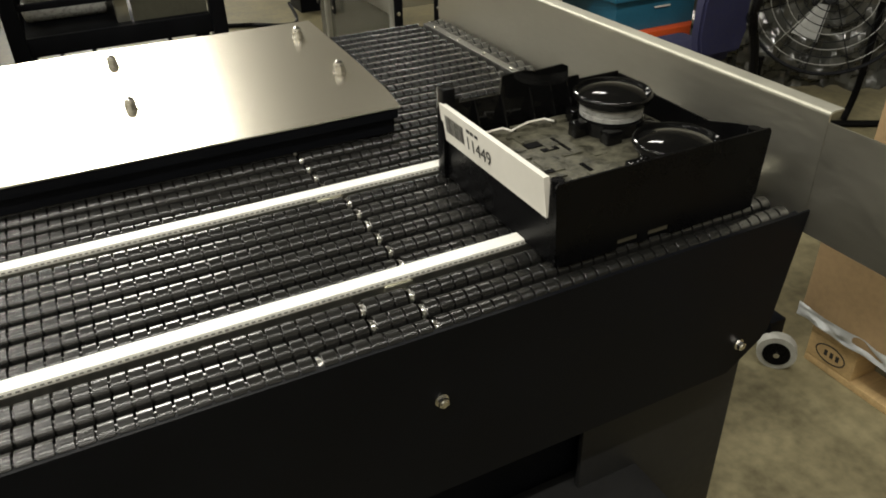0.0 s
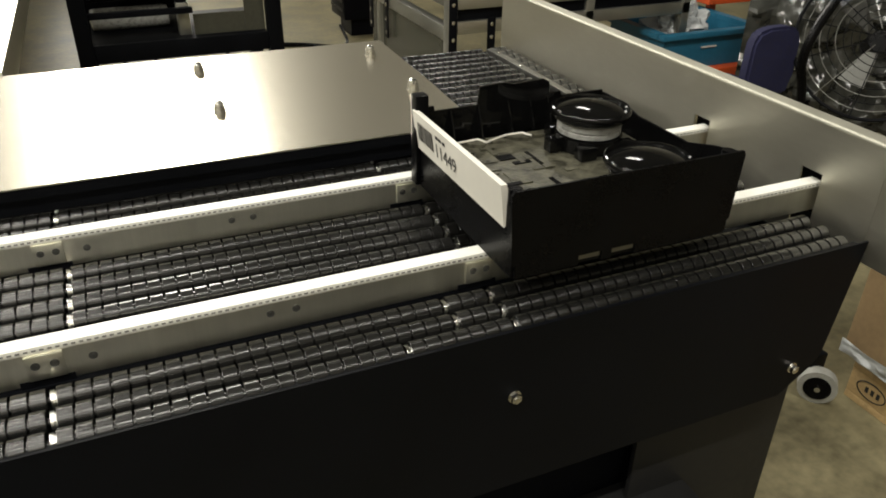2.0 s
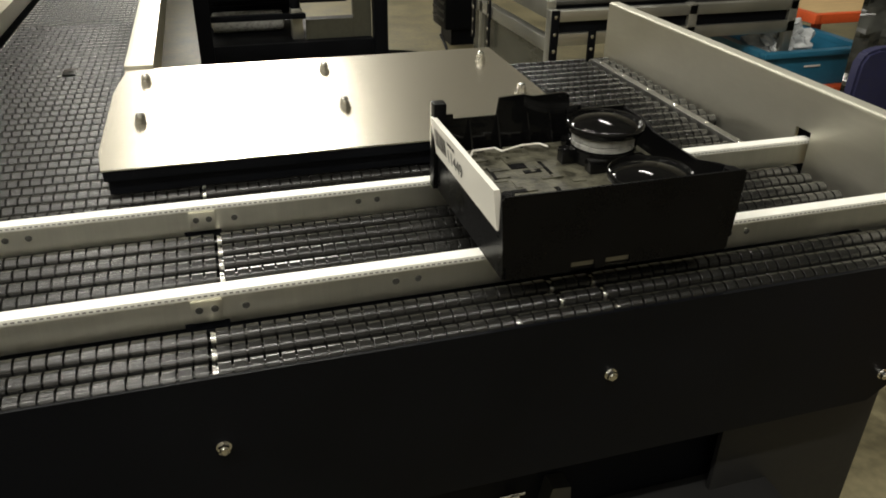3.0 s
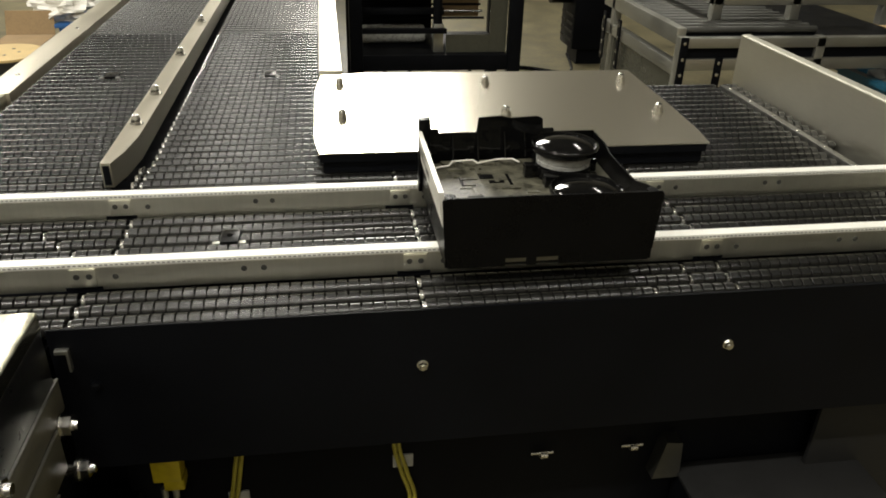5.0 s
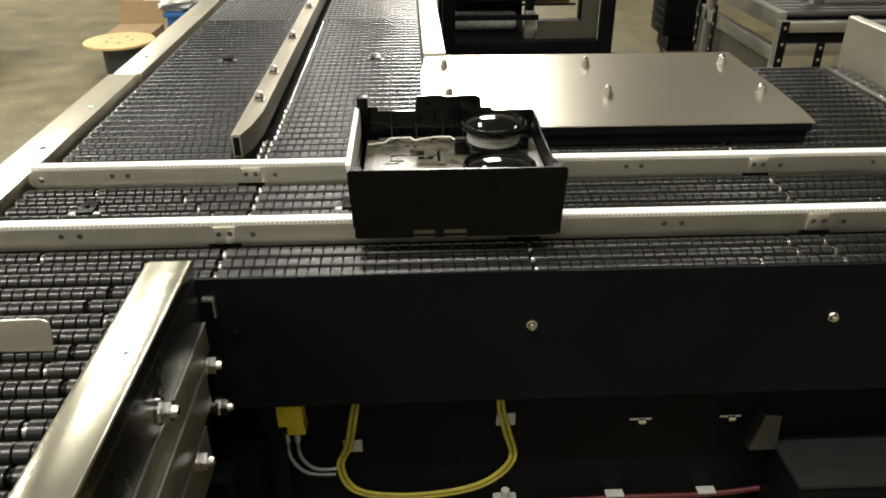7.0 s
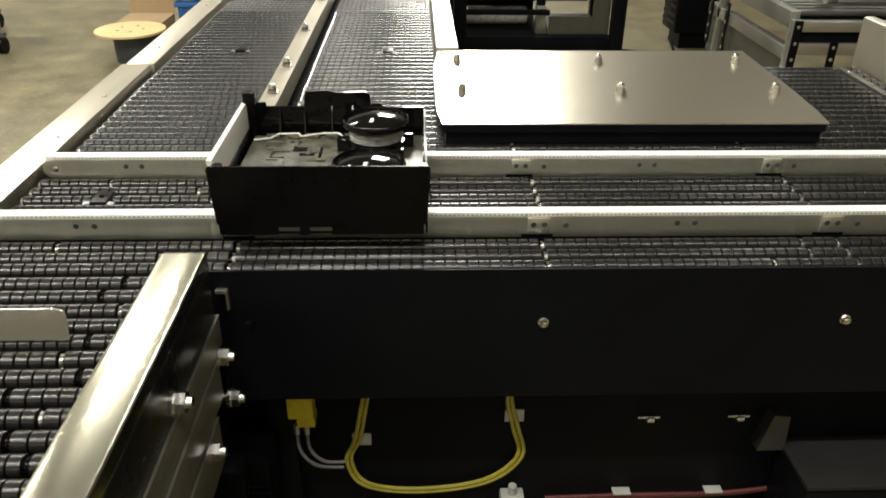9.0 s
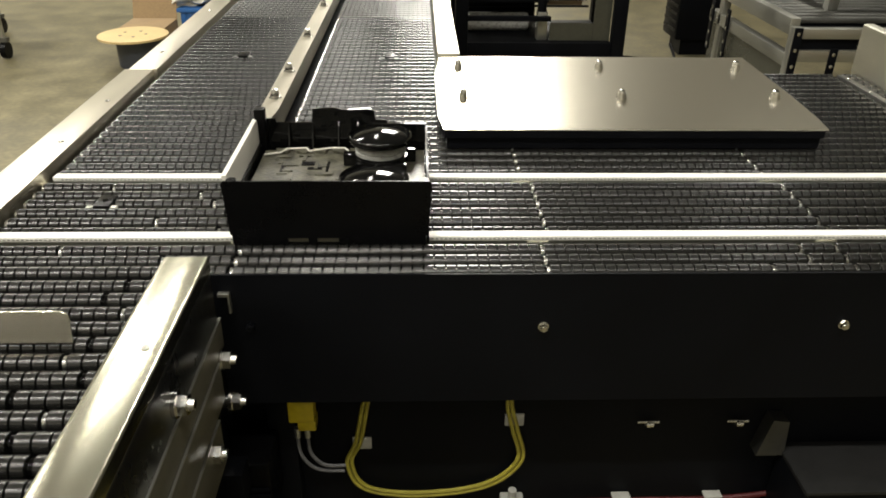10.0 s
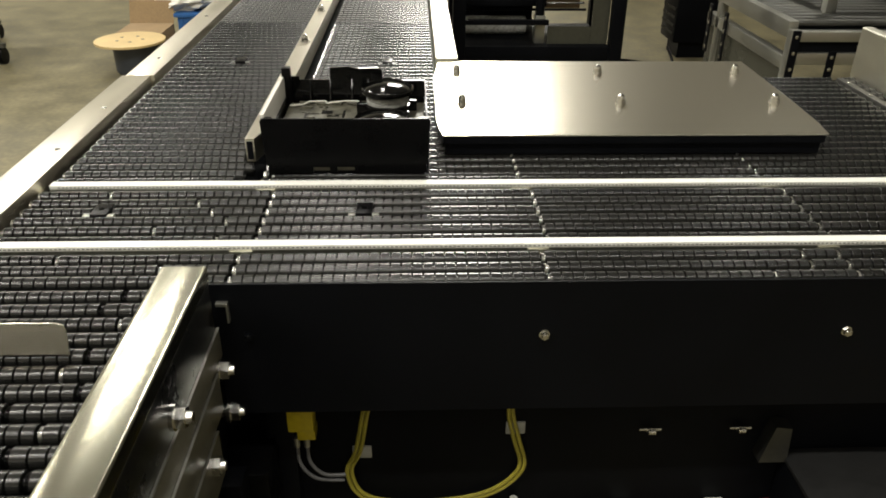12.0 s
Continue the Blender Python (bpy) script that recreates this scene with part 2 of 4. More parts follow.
# ---- hall ----
floor = single("floor", boxed(-12, 12, -8, 16, -0.2, 0.0), CONCRETE, (0, 0, 0), "sealed tan concrete workshop floor", "floor", kind="structure", smooth=0)
# walls and ceiling lie out of view; their tone sets what the steel mirrors
for nm, b in (("wall_north", (-12.2, 12.2, 16, 16.2, 0, 8)), ("wall_south", (-12.2, 12.2, -8.2, -8, 0, 8)),
              ("wall_west", (-12.2, -12, -8, 16, 0, 8)), ("wall_east", (12, 12.2, -8, 16, 0, 8))):
    single(nm, boxed(*b), WALL_PAINT, (b[0], b[2], 0), "plain unseen wall added to close the hall", "wall", kind="structure", smooth=0)
single("ceiling", boxed(-12.2, 12.2, -8.2, 16.2, 8.0, 8.2), CEILING_PAINT, (0, 0, 8), "plain unseen ceiling added to close the hall", "ceiling", kind="structure", smooth=0)


# ---- rollers ----
def roller_mesh(name, length, n=14, collar=None):
    """A driven roller: sleeves side by side on a bar, from x = 0 to length, with a bright ribbed collar in the gap before it."""
    bm = bmesh.new()
    prof = [(0.011, 0.0), (0.0135, 0.0006), (0.0135, 0.0018), (0.011, 0.0022), (0.011, 0.0032), (0.0135, 0.0036), (0.0135, 0.0048), (0.011, 0.0054), (0.011, 0.0075)]
    ends = len(prof)
    count = max(1, int((length - 0.009) / SEG))
    step = (length - 0.0085) / count
    for k in range(count):
        x0 = 0.0075 + k * step
        x1 = x0 + step - 0.0031
        prof += [(R - 0.006, x0), (R - 0.0003, x0 + 0.0001), (R, x0 + 0.0006), (R, x1 - 0.0006), (R - 0.0003, x1 - 0.0001), (R - 0.006, x1)]
    prof += [(0.006, prof[-1][1]), (0.006, length - 0.0003)]
    lathe(bm, prof, axis="x", n=n)
    bm.faces.ensure_lookup_table()
    for f in bm.faces:
        if f.calc_center_median().x < 0.0076 and len(f.verts) == 4 and max(v.co.x for v in f.verts) < 0.00751:
            f.material_index = 1
    for e in bm.edges:
        e.smooth = abs(e.verts[0].co.x - e.verts[1].co.x) > 1e-7
    for f in bm.faces:
        f.smooth = True
    me = bpy.data.meshes.new(name)
    bmesh.ops.recalc_face_normals(bm, faces=bm.faces)
    bm.to_mesh(me)
    bm.free()
    me.materials.append(BLACK_SLEEVE)
    me.materials.append(collar or ZINC)
    return me


ROLLERS = {}


def roller(parent, x0, x1, y, n=14, collar=None):
    key = (round(x1 - x0, 3), n, collar)
    if key not in ROLLERS:
        ROLLERS[key] = roller_mesh("roller", x1 - x0, n, collar)
    ob = new("roller", ROLLERS[key])
    ob.parent = parent
    ob.location = Vector((x0, y, ROLL_Z - R)) - OFFSET[parent]
    return ob


ROWS_FRONT = [0.0225, 0.063, 0.105]
ROWS_MID = [0.183 + 0.045 * k for k in range(6)]
ROWS_FAR = [0.484 + PITCH * k for k in range(6)]

transfer = thing("transfer_conveyor", (0.3, 0.35, 0.0), "black transfer roller conveyor with a black front panel", "conveyor")
bm = bmesh.new()
prism(bm, [(-0.632, 0.493), (1.17, 0.493), (1.238, 0.545), (1.252, 0.565), (1.284, 0.798), (-0.632, 0.800)], 0.0, 0.004, "y")
box(bm, -0.632, 1.16, 0.0045, 0.03, 0.493, 0.497)
box(bm, -0.632, 1.262, 0.0045, 0.012, 0.790, 0.797)
panel = part("front_panel", bm, BLACK_PAINT, transfer, "black painted steel side panel")
for bx, bz in ((0.0, 0.68), (0.6, 0.68), (1.184, 0.555)):
    part("bolt", hex_bolt(bmesh.new(), (bx, 0, bz), (0, -1, 0), 0.0086, 0.008), ZINC, panel, "bright hexagon bolt")
part("bolt", hex_bolt(bmesh.new(), (-0.57, 0, 0.685), (0, -1, 0)), BLACK_PAINT, panel, "black hexagon bolt")
part("end_panel", boxed(1.256, 1.261, 0.013, 1.32, 0.575, 0.744), BLACK_PAINT, transfer)
part("rear_panel", boxed(-0.18, 1.257, 1.32, 1.324, 0.50, 0.797), BLACK_PAINT, transfer)
for lx in (-0.55, 1.2):
    for ly in (0.10, 1.26):
        part("leg", boxed(lx - 0.03, lx + 0.03, ly - 0.03, ly + 0.03, 0.0, 0.495, 0.003), BLACK_PAINT, transfer)
part("bed_plate", boxed(-0.62, 1.255, 0.006, 1.318, 0.715, 0.72), BLACK_PAINT, transfer)
SPLITS = {0: 0.437, 1: 0.525, 2: 0.526}
for k, y in enumerate(ROWS_FRONT + ROWS_MID + ROWS_FAR):
    sh = 0.02 if y in ROWS_MID else 0.0
    fine = 20 if y < 0.12 else 16
    roller(transfer, -0.6 + sh, 0.0 + sh, y, fine)
    if k in SPLITS:
        roller(transfer, sh, SPLITS[k], y, fine)
        roller(transfer, SPLITS[k], 0.6 + sh, y, fine)
    else:
        roller(transfer, 0.0 + sh, 0.6 + sh, y, fine)
    roller(transfer, 0.6 + sh, 1.25 if y < 0.5 else 1.195, y)
for k in range(14):
    y = ROWS_FAR[-1] + PITCH * (k + 1)
    roller(transfer, 0.60, 1.195, y, 12)
    roller(transfer, 1.222, 1.278, y, 12)
part("bed_strip", boxed(1.199, 1.221, 0.49, 1.31, ROLL_Z - 0.03, ROLL_Z + 0.004, 0.001), DULL_STEEL, transfer, "thin grey steel strip")
for k in range(6):
    part("strip_screw", button(bmesh.new(), (1.21, 0.55 + 0.14 * k, ROLL_Z + 0.004), (0, 0, 1)), ZINC, transfer)
# black block added where the space below the panel is simply dark
part("machine_body", boxed(-0.60, 1.02, 0.10, 1.25, 0.04, 0.49, 0.004), BLACK_PAINT, transfer, "black block standing in for the dark interior under the rollers")
part("leg_plate", boxed(0.90, 1.262, 0.05, 0.062, 0.0, 0.49, 0.002), CHARCOAL, transfer, "dull grey steel leg plate")
lane = thing("lane_conveyor", (-0.65, 2.0, 0.0), "long two-lane black roller conveyor with a steel side rail", "conveyor")
for k in range(1, 26):
    y = 0.017 - PITCH * k
    cutx = (-0.84, -0.775, -0.80, -0.755)[k % 4]
    roller(lane, -1.22, cutx, y, 18)
    roller(lane, cutx, -0.69, y, 18, BLACK_GLOSS if k % 3 else None)
for k, y in enumerate(ROWS_FRONT + ROWS_MID):
    cutx = (-0.70, -0.74, -0.95, -0.66, -0.80, -0.66)[k % 6]
    roller(lane, -1.19 if y < 0.2 else -1.112, cutx, y)
    roller(lane, cutx, -0.602 + (0.02 if y in ROWS_MID else 0.0), y)
y = ROWS_FAR[0]
far = []
row = 0
while y < 8.0:
    if y < 2.2:
        roller(lane, -1.104, -0.68 + 0.015 * ((row * 7) % 3), y, 12)
        if y > ROWS_FAR[-1]:
            roller(lane, -0.596, -0.18, y, 12)
        else:
            roller(lane, -0.62, -0.601, y, 10)
    else:
        far.append(y)
    y += PITCH
    row += 1
bm = bmesh.new()
for y in far:
    for x0, x1 in ((-1.104, -0.64), (-0.596, -0.18)):
        count = int((x1 - x0) / SEG)
        prof = [(0.006, 0)]
        for k in range(count):
            a = k * SEG
            prof += [(R - 0.004, a + 0.001), (R, a + 0.002), (R, a + SEG - 0.002), (R - 0.004, a + SEG - 0.001)]
        prof.append((0.006, x1 - x0))
        lathe(bm, prof, (x0, y, ROLL_Z - R), "x", 6)
tagged(part("far_roller_bed", bm, BLACK_SLEEVE, lane), kind="stuff")


# black sheets added to hide the floor, so gaps and underside stay dark
part("bed_plate", boxed(-1.16, -0.6045, 0.118, 8.0, 0.735, 0.74), BLACK_PAINT, lane)
part("bed_plate", boxed(-0.6035, -0.181, 1.33, 8.0, 0.735, 0.74), BLACK_PAINT, lane)
part("bed_plate", boxed(-1.22, -0.672, -1.12, 0.11, 0.735, 0.74), BLACK_PAINT, lane)
part("side_panel", boxed(-0.70, -0.695, -1.5, 0.0, 0.0, 0.72), BLACK_PAINT, lane)
part("side_panel", boxed(-0.70, -0.665, 0.02, 0.10, 0.0, 0.72), BLACK_PAINT, lane)
part("inner_panel", boxed(-0.694, -0.601, 0.11, 0.115, 0.0, 0.72), BLACK_PAINT, lane)

# ---- lift belts ----
def transfer_belt(y, x0, label):
    t = thing("transfer_belt", (0.1, y, ROLL_Z), label, "belt conveyor", "lifting transfer belts")
    top = ROLL_Z + 0.004
    x1 = 1.300
    mid = top - 0.0315
    arc = [(x0 + 0.024 - 0.0245 * math.sin(math.pi * k / 10), mid + 0.0245 * math.cos(math.pi * k / 10)) for k in range(11)]
    part("rail_plate", prism(bmesh.new(), arc + [(x1, top - 0.056), (x1, top - 0.007)], y - 0.012, y + 0.012, "y"), RAIL_STEEL, t)
    bm = boxed(x0 + 0.01, x1, y - 0.0125, y + 0.0125, top - 0.010, top, 0.0012)
    part("belt", bm, BELT_WHITE, t, "white flat belt")
    part("pulley_pin", button(bmesh.new(), (x0 + 0.028, y - 0.012, top - 0.032), (0, -1, 0), 0.007), ZINC, t)
    bm = bmesh.new()
    k = x0 + 0.03
    while k < x1 - 0.005:
        box(bm, k, k + 0.005, y - 0.0133, y - 0.0115, top - 0.0062, top - 0.0042)
        k += 0.009
    part("belt_teeth", bm, BELT_TOOTH, t)
    for jx in (-0.6, 0.0, 0.6):
        part("joint_plate", boxed(jx - 0.022, jx + 0.022, y - 0.016, y - 0.012, top - 0.048, top - 0.012, 0.001), RAIL_STEEL, t)
        # thin black box painted in for the dark notch below the plate
        part("joint_gap", boxed(jx - 0.034, jx + 0.030, y - 0.0128, y - 0.0118, top - 0.060, top - 0.049), BLACK_PAINT, t)
        for s in (-0.011, 0.011):
            part("screw", cap_screw(bmesh.new(), (jx + s, y - 0.016, top - 0.026)), DULL_STEEL, t)
        for s in (0.055,):
            part("screw", cap_screw(bmesh.new(), (jx + s, y - 0.012, top - 0.03)), DULL_STEEL, t)
    for jx in (-0.9, -0.3, 0.3, 0.9):
        for s in (-0.018, 0.018):
            part("screw", cap_screw(bmesh.new(), (jx + s, y - 0.012, top - 0.026)), DULL_STEEL, t)
    return t


belt_near = transfer_belt(BELT_Y[0], -1.13, "narrow white transfer belt on a steel lifting rail")
belt_far = transfer_belt(BELT_Y[1], -1.108, "narrow white transfer belt on a steel lifting rail")

# ---- cover plate ----
CX0, CX1, CY0, CY1, CZ = -0.190, 0.822, 0.618, 1.328, 0.861
cover = thing("cover_plate", (0.34, 0.96, ROLL_Z), "brushed stainless steel cover plate over black guards", "machine cover")
bm = bmesh.new()
out = [(CX0 + 0.012, CY0), (CX1, CY0), (CX1 + 0.014, CY0 + 0.10), (CX1 + 0.026, CY0 + 0.3), (CX1 + 0.040, CY1), (CX0 + 0.02, CY1), (CX0, CY1 - 0.2), (CX0, CY0 + 0.1)]
prism(bm, out, CZ - 0.003, CZ, "z")
part("sheet", bm, STEEL, cover, "brushed stainless sheet")
part("guard", boxed(CX0 + 0.02, CX1 - 0.012, CY0 + 0.010, CY1 - 0.03, ROLL_Z + 0.001, CZ - 0.0035), BLACK_PAINT, cover, "black guard box")
part("guard_lip", boxed(CX0 + 0.014, CX1 - 0.006, CY0 + 0.002, CY0 + 0.0095, CZ - 0.024, CZ - 0.0035), BLACK_PAINT, cover)
for nx in (-0.115, 0.340, 0.789):
    for ny in (0.882, 1.195):
        bm = bmesh.new()
        rod(bm, (nx, ny, CZ), (nx, ny, CZ + 0.002), 0.0165, n=24)
        rod(bm, (nx, ny, CZ + 0.002), (nx, ny, CZ + 0.0115), 0.0135, n=6)
        lathe(bm, [(0.0112, 0.0), (0.0112, 0.005), (0.0096, 0.0100), (0.0056, 0.0135), (0.001, 0.0145)], (nx, ny, CZ + 0.0115), "z", 16)
        part("dome_nut", bm, ZINC, cover, "bright domed nut")

# ---- end fence ----
FX = 1.283
fence = thing("end_fence", (FX, 0.66, ROLL_Z), "tall brushed stainless end fence with a rolled top edge", "fence")
outl = [(0.008, 0.715)]
for ny in BELT_Y:
    outl += [(ny - 0.022, 0.715), (ny - 0.022, 0.871), (ny + 0.026, 0.871), (ny + 0.026, 0.715)]
outl += [(1.375, 0.715), (1.375, 0.960), (0.008, 0.960)]
bm = prism(bmesh.new(), outl, FX, FX + 0.003, "x")
part("fence_sheet", bm, FENCE_STEEL, fence)
# added black sheets make the open notches read dark
for ny in (0.144, 0.444):
    part("notch_backing", boxed(FX + 0.026, FX + 0.030, ny - 0.045, ny + 0.045, 0.71, 0.895), BLACK_PAINT, fence, "black sheet added to keep the notch dark")
bm = bmesh.new()
prism(bm, [(FX - 0.001, 0.960), (FX - 0.0005, 0.9635), (FX + 0.002, 0.966), (FX + 0.006, 0.967), (FX + 0.030, 0.967), (FX + 0.030, 0.9645), (FX + 0.006, 0.9640), (FX + 0.0025, 0.9605)], 0.008, 1.375, "y")
part("top_flange", bm, FLANGE_STEEL, fence, "rolled steel top edge")
part("end_flange", boxed(FX, FX + 0.03, 1.3752, 1.379, 0.80, 0.964), FENCE_STEEL, fence)
low = thing("low_fence", (FX, -0.5, 0.55), "lower stainless steel side sheet beside the conveyor", "fence")
part("fence_sheet", boxed(FX + 0.0002, FX + 0.0032, -1.2, 0.0075, 0.755, 0.950), FENCE_STEEL, low)
part("stand", boxed(FX + 0.012, FX + 0.05, -1.15, -1.1, 0.0, 0.8), ALU, low)

# ---- divider and rails on the lanes ----
div = thing("lane_divider", (-0.64, 1.5, ROLL_Z), "steel lane divider bar with a tapered nose", "guide rail")
bm = bmesh.new()
prism(bm, [(-0.646, 0.572), (-0.630, 0.64), (-0.618, 0.75), (-0.604, 7.6), (-0.660, 7.6), (-0.668, 0.76), (-0.668, 0.572)], ROLL_Z + 0.006, 0.870, "z")
part("bar", bm, STEEL_Y, div)
# black plate on the solid nose draws the dark of its hollow end
part("nose_hole", boxed(-0.6645, -0.6495, 0.570, 0.5722, ROLL_Z + 0.012, 0.864), BLACK_PAINT, div)
for ny in (0.845, 1.11, 1.563, 2.1, 2.7, 3.4):
    bm = rod(bmesh.new(), (-0.642, ny, 0.870), (-0.642, ny, 0.872), 0.018, n=20)
    rod(bm, (-0.642, ny, 0.872), (-0.642, ny, 0.883), 0.0135, n=6)
    lathe(bm, [(0.0112, 0), (0.0108, 0.006), (0.0075, 0.012), (0.002, 0.0145)], (-0.642, ny, 0.883), "z", 12)
    part("dome_nut", bm, ZINC, div)

# side rail of the lanes (outer)
outer = thing("lane_side_rail", (-1.13, 2.0, 0.74), "wide stainless side rail along the roller lanes", "side rail")
bm = boxed(-1.212, -1.118, 0.205, 1.288, 0.74, 0.826, 0.004)
part("rail", bm, STEEL_Y, outer)
bm = boxed(-1.200, -1.108, 1.291, 7.8, 0.74, 0.826, 0.004)
part("rail", bm, STEEL_Y, outer)
for ny in (0.62, 0.95, 1.5, 2.2):
    part("rivet", button(bmesh.new(), (-1.150, ny, 0.826), (0, 0, 1), 0.008), ZINC, outer)
inner = thing("lane_side_rail", (-0.14, 2.2, 0.74), "narrow stainless side rail behind the cover plate", "side rail")
part("rail", boxed(-0.178, -0.103, 1.335, 5.5, 0.77, 0.87, 0.003), FENCE_STEEL, inner)

# front rail beside the lower roller bed
frail = thing("lane_side_rail", (-0.635, -0.6, 0.5), "stainless side rail over bolted aluminium profiles", "side rail")
bm = prism(bmesh.new(), [(-0.692, 0.79), (-0.692, 0.862), (-0.690, 0.868), (-0.684, 0.870), (-0.619, 0.870), (-0.6155, 0.8692), (-0.6132, 0.867), (-0.6125, 0.863),
                        (-0.6125, 0.842), (-0.688, 0.842), (-0.688, 0.79)], -1.5, -0.054, "y")
part("cap", bm, CAP_STEEL, frail, "folded stainless cap")
part("cap_seam", boxed(-0.620, -0.6125, -1.5, -0.0545, 0.8392, 0.8418), DULL_STEEL, frail)
# steel side of the cap, coloured black for the dark it mirrors
part("side_plate", boxed(-0.680, -0.6145, -1.5, -0.055, 0.737, 0.839, 0.002), BLACK_SATIN, frail, "shiny side plate, black for its dark reflection")
part("profile", boxed(-0.675, -0.6115, -1.5, -0.045, 0.674, 0.735, 0.002), OLIVE_SHEET, frail, "olive grey profile")
part("profile", boxed(-0.670, -0.608, -1.5, -0.10, 0.592, 0.672, 0.002), OLIVE_SHEET, frail, "olive grey profile")
part("profile", boxed(-0.670, -0.605, -1.5, -0.16, 0.49, 0.590, 0.002), OLIVE_SHEET, frail, "olive grey profile")
for ex, ey, ez in ((-0.6105, -0.046, 0.735), (-0.607, -0.101, 0.672), (-0.604, -0.161, 0.590)):
    part("profile_edge", boxed(ex - 0.004, ex, -1.5, ey, ez - 0.001, ez + 0.0018), ALU, frail, "bright profile edge")
part("leg", boxed(-0.65, -0.61, -0.62, -0.56, 0.0, 0.489, 0.002), BLACK_PAINT, frail)
for by, bz in ((-0.324, 0.766), (-0.080, 0.665), (-0.215, 0.56), (-0.055, 0.545), (-0.64, 0.766)):
    bm = rod(bmesh.new(), (-0.634, by, bz), (-0.614, by, bz), 0.011, n=14)
    rod(bm, (-0.6145, by, bz), (-0.608, by, bz), 0.021, n=22)
    rod(bm, (-0.608, by, bz), (-0.592, by, bz), 0.0175, n=6)
    rod(bm, (-0.592, by, bz), (-0.583, by, bz), 0.010, 0.009, n=12)
    part("bolt", bm, ZINC, frail, "bright hexagon nut and bolt")
bm = button(bmesh.new(), (-0.640, -0.320, 0.870), (0, 0, 1), 0.008)
part("rivet", bm, ZINC, frail)
bm = boxed(-0.622, -0.600, -0.012, -0.0005, 0.758, 0.765, 0.001)
box(bm, -0.6035, -0.600, -0.012, -0.0005, 0.722, 0.7578)
single("corner_clip", bm, ALU, (-0.61, -0.01, 0.72), "small grey angle clip on the black panel", "bracket")

bm = bmesh.new()
prism(bm, [(-1.04, ROLL_Z + 0.001), (-0.797, ROLL_Z + 0.001), (-0.797, 0.846), (-0.802, 0.856), (-0.812, 0.8595), (-1.04, 0.8595)], -0.2185, -0.2165, "y")
box(bm, -1.04, -0.815, -0.2165, -0.18, ROLL_Z + 0.001, ROLL_Z + 0.003)
# lean added so the plate mirrors the bright hall above, not the floor
for v in bm.verts:
    if v.co.y < -0.21 or v.co.z > ROLL_Z + 0.02:
        v.co.y += (v.co.z - ROLL_Z) * 0.18
single("stop_plate", bm, STEEL, (-0.9, -0.2, ROLL_Z), "plain steel stop plate standing on the rollers", "stop plate")

# sensor plates between the rollers
for sx, sy in ((-0.932, 0.305), (-0.362, 0.303), (-0.875, 1.55), (-0.347, 1.54)):
    sens = thing("roller_sensor", (sx, sy, ROLL_Z), "small black sensor plate between rollers with pale clips", "sensor", "roller sensors")
    part("plate", boxed(sx - 0.018, sx + 0.018, sy - 0.026, sy + 0.03, ROLL_Z - 0.002, ROLL_Z + 0.004, 0.001), BLACK_PLASTIC, sens)
    for k in (-1, 1):
        part("clip", boxed(sx + k * 0.026 - 0.007, sx + k * 0.026 + 0.007, sy - 0.028, sy - 0.016, ROLL_Z - 0.006, ROLL_Z + 0.001, 0.001), ALU if sy < 1 else BELT_TOOTH, sens, "pale metal clip")
    part("lens", rod(bmesh.new(), (sx, sy + 0.002, ROLL_Z + 0.004), (sx, sy + 0.002, ROLL_Z + 0.0055), 0.006, n=14), BLACK_GLOSS, sens)

# ---- cables and fittings under the panel ----
conn = thing("sensor_connector", (-0.50, 0.09, 0.33), "yellow cable junction with two grey plugs", "connector")
part("housing", boxed(-0.530, -0.474, 0.055, 0.098, 0.388, 0.446, 0.004), YELLOW_DARK, conn, "yellow housing")
part("socket", boxed(-0.512, -0.472, 0.058, 0.098, 0.362, 0.3875, 0.003), YELLOW_DARK, conn)
for px in (-0.516, -0.494):
    bm = rod(bmesh.new(), (px, 0.07, 0.3615), (px, 0.07, 0.335), 0.007, n=12)
    part("plug", bm, ALU, conn)
grey = thing("grey_cable", (-0.48, 0.07, 0.21), "pair of grey cables hanging from a connector", "cable")
part("wire", tube(bmesh.new(), [(-0.516, 0.07, 0.335), (-0.512, 0.07, 0.28), (-0.48, 0.072, 0.235), (-0.42, 0.085, 0.215)], 0.0042), GREY_CABLE, grey)
part("wire", tube(bmesh.new(), [(-0.494, 0.07, 0.335), (-0.49, 0.07, 0.285), (-0.462, 0.074, 0.245), (-0.415, 0.085, 0.232)], 0.0042), GREY_CABLE, grey)
loop = thing("yellow_cable", (-0.2, 0.09, 0.13), "yellow twin cable loop hanging under the panel", "cable")
base_path = [(-0.352, 0.085, 0.49), (-0.369, 0.085, 0.413), (-0.389, 0.085, 0.305), (-0.412, 0.085, 0.235), (-0.375, 0.085, 0.155), (-0.247, 0.085, 0.13), (-0.086, 0.085, 0.157), (-0.005, 0.085, 0.238), (-0.020, 0.085, 0.334), (-0.037, 0.085, 0.409), (-0.037, 0.085, 0.49)]
mid = Vector((-0.2, 0.085, 0.30))
for k in (0.0, 0.011):
    pts = []
    for p in base_path:
        v = Vector(p)
        inw = (mid - v).normalized() * k
        pts.append(v + inw)
    part("wire", tube(bmesh.new(), pts, 0.0048), YELLOW, loop)
for cx, cz in ((-0.376, 0.29), (-0.027, 0.355)):
    part("cable_clip", boxed(cx - 0.022, cx + 0.022, 0.094, 0.0995, cz - 0.017, cz + 0.017, 0.002), RUBBER, loop, "grey adhesive cable clip")
fit = thing("hose_fitting", (-0.02, 0.09, 0.10), "pale plastic hose fitting under the machine", "fitting")
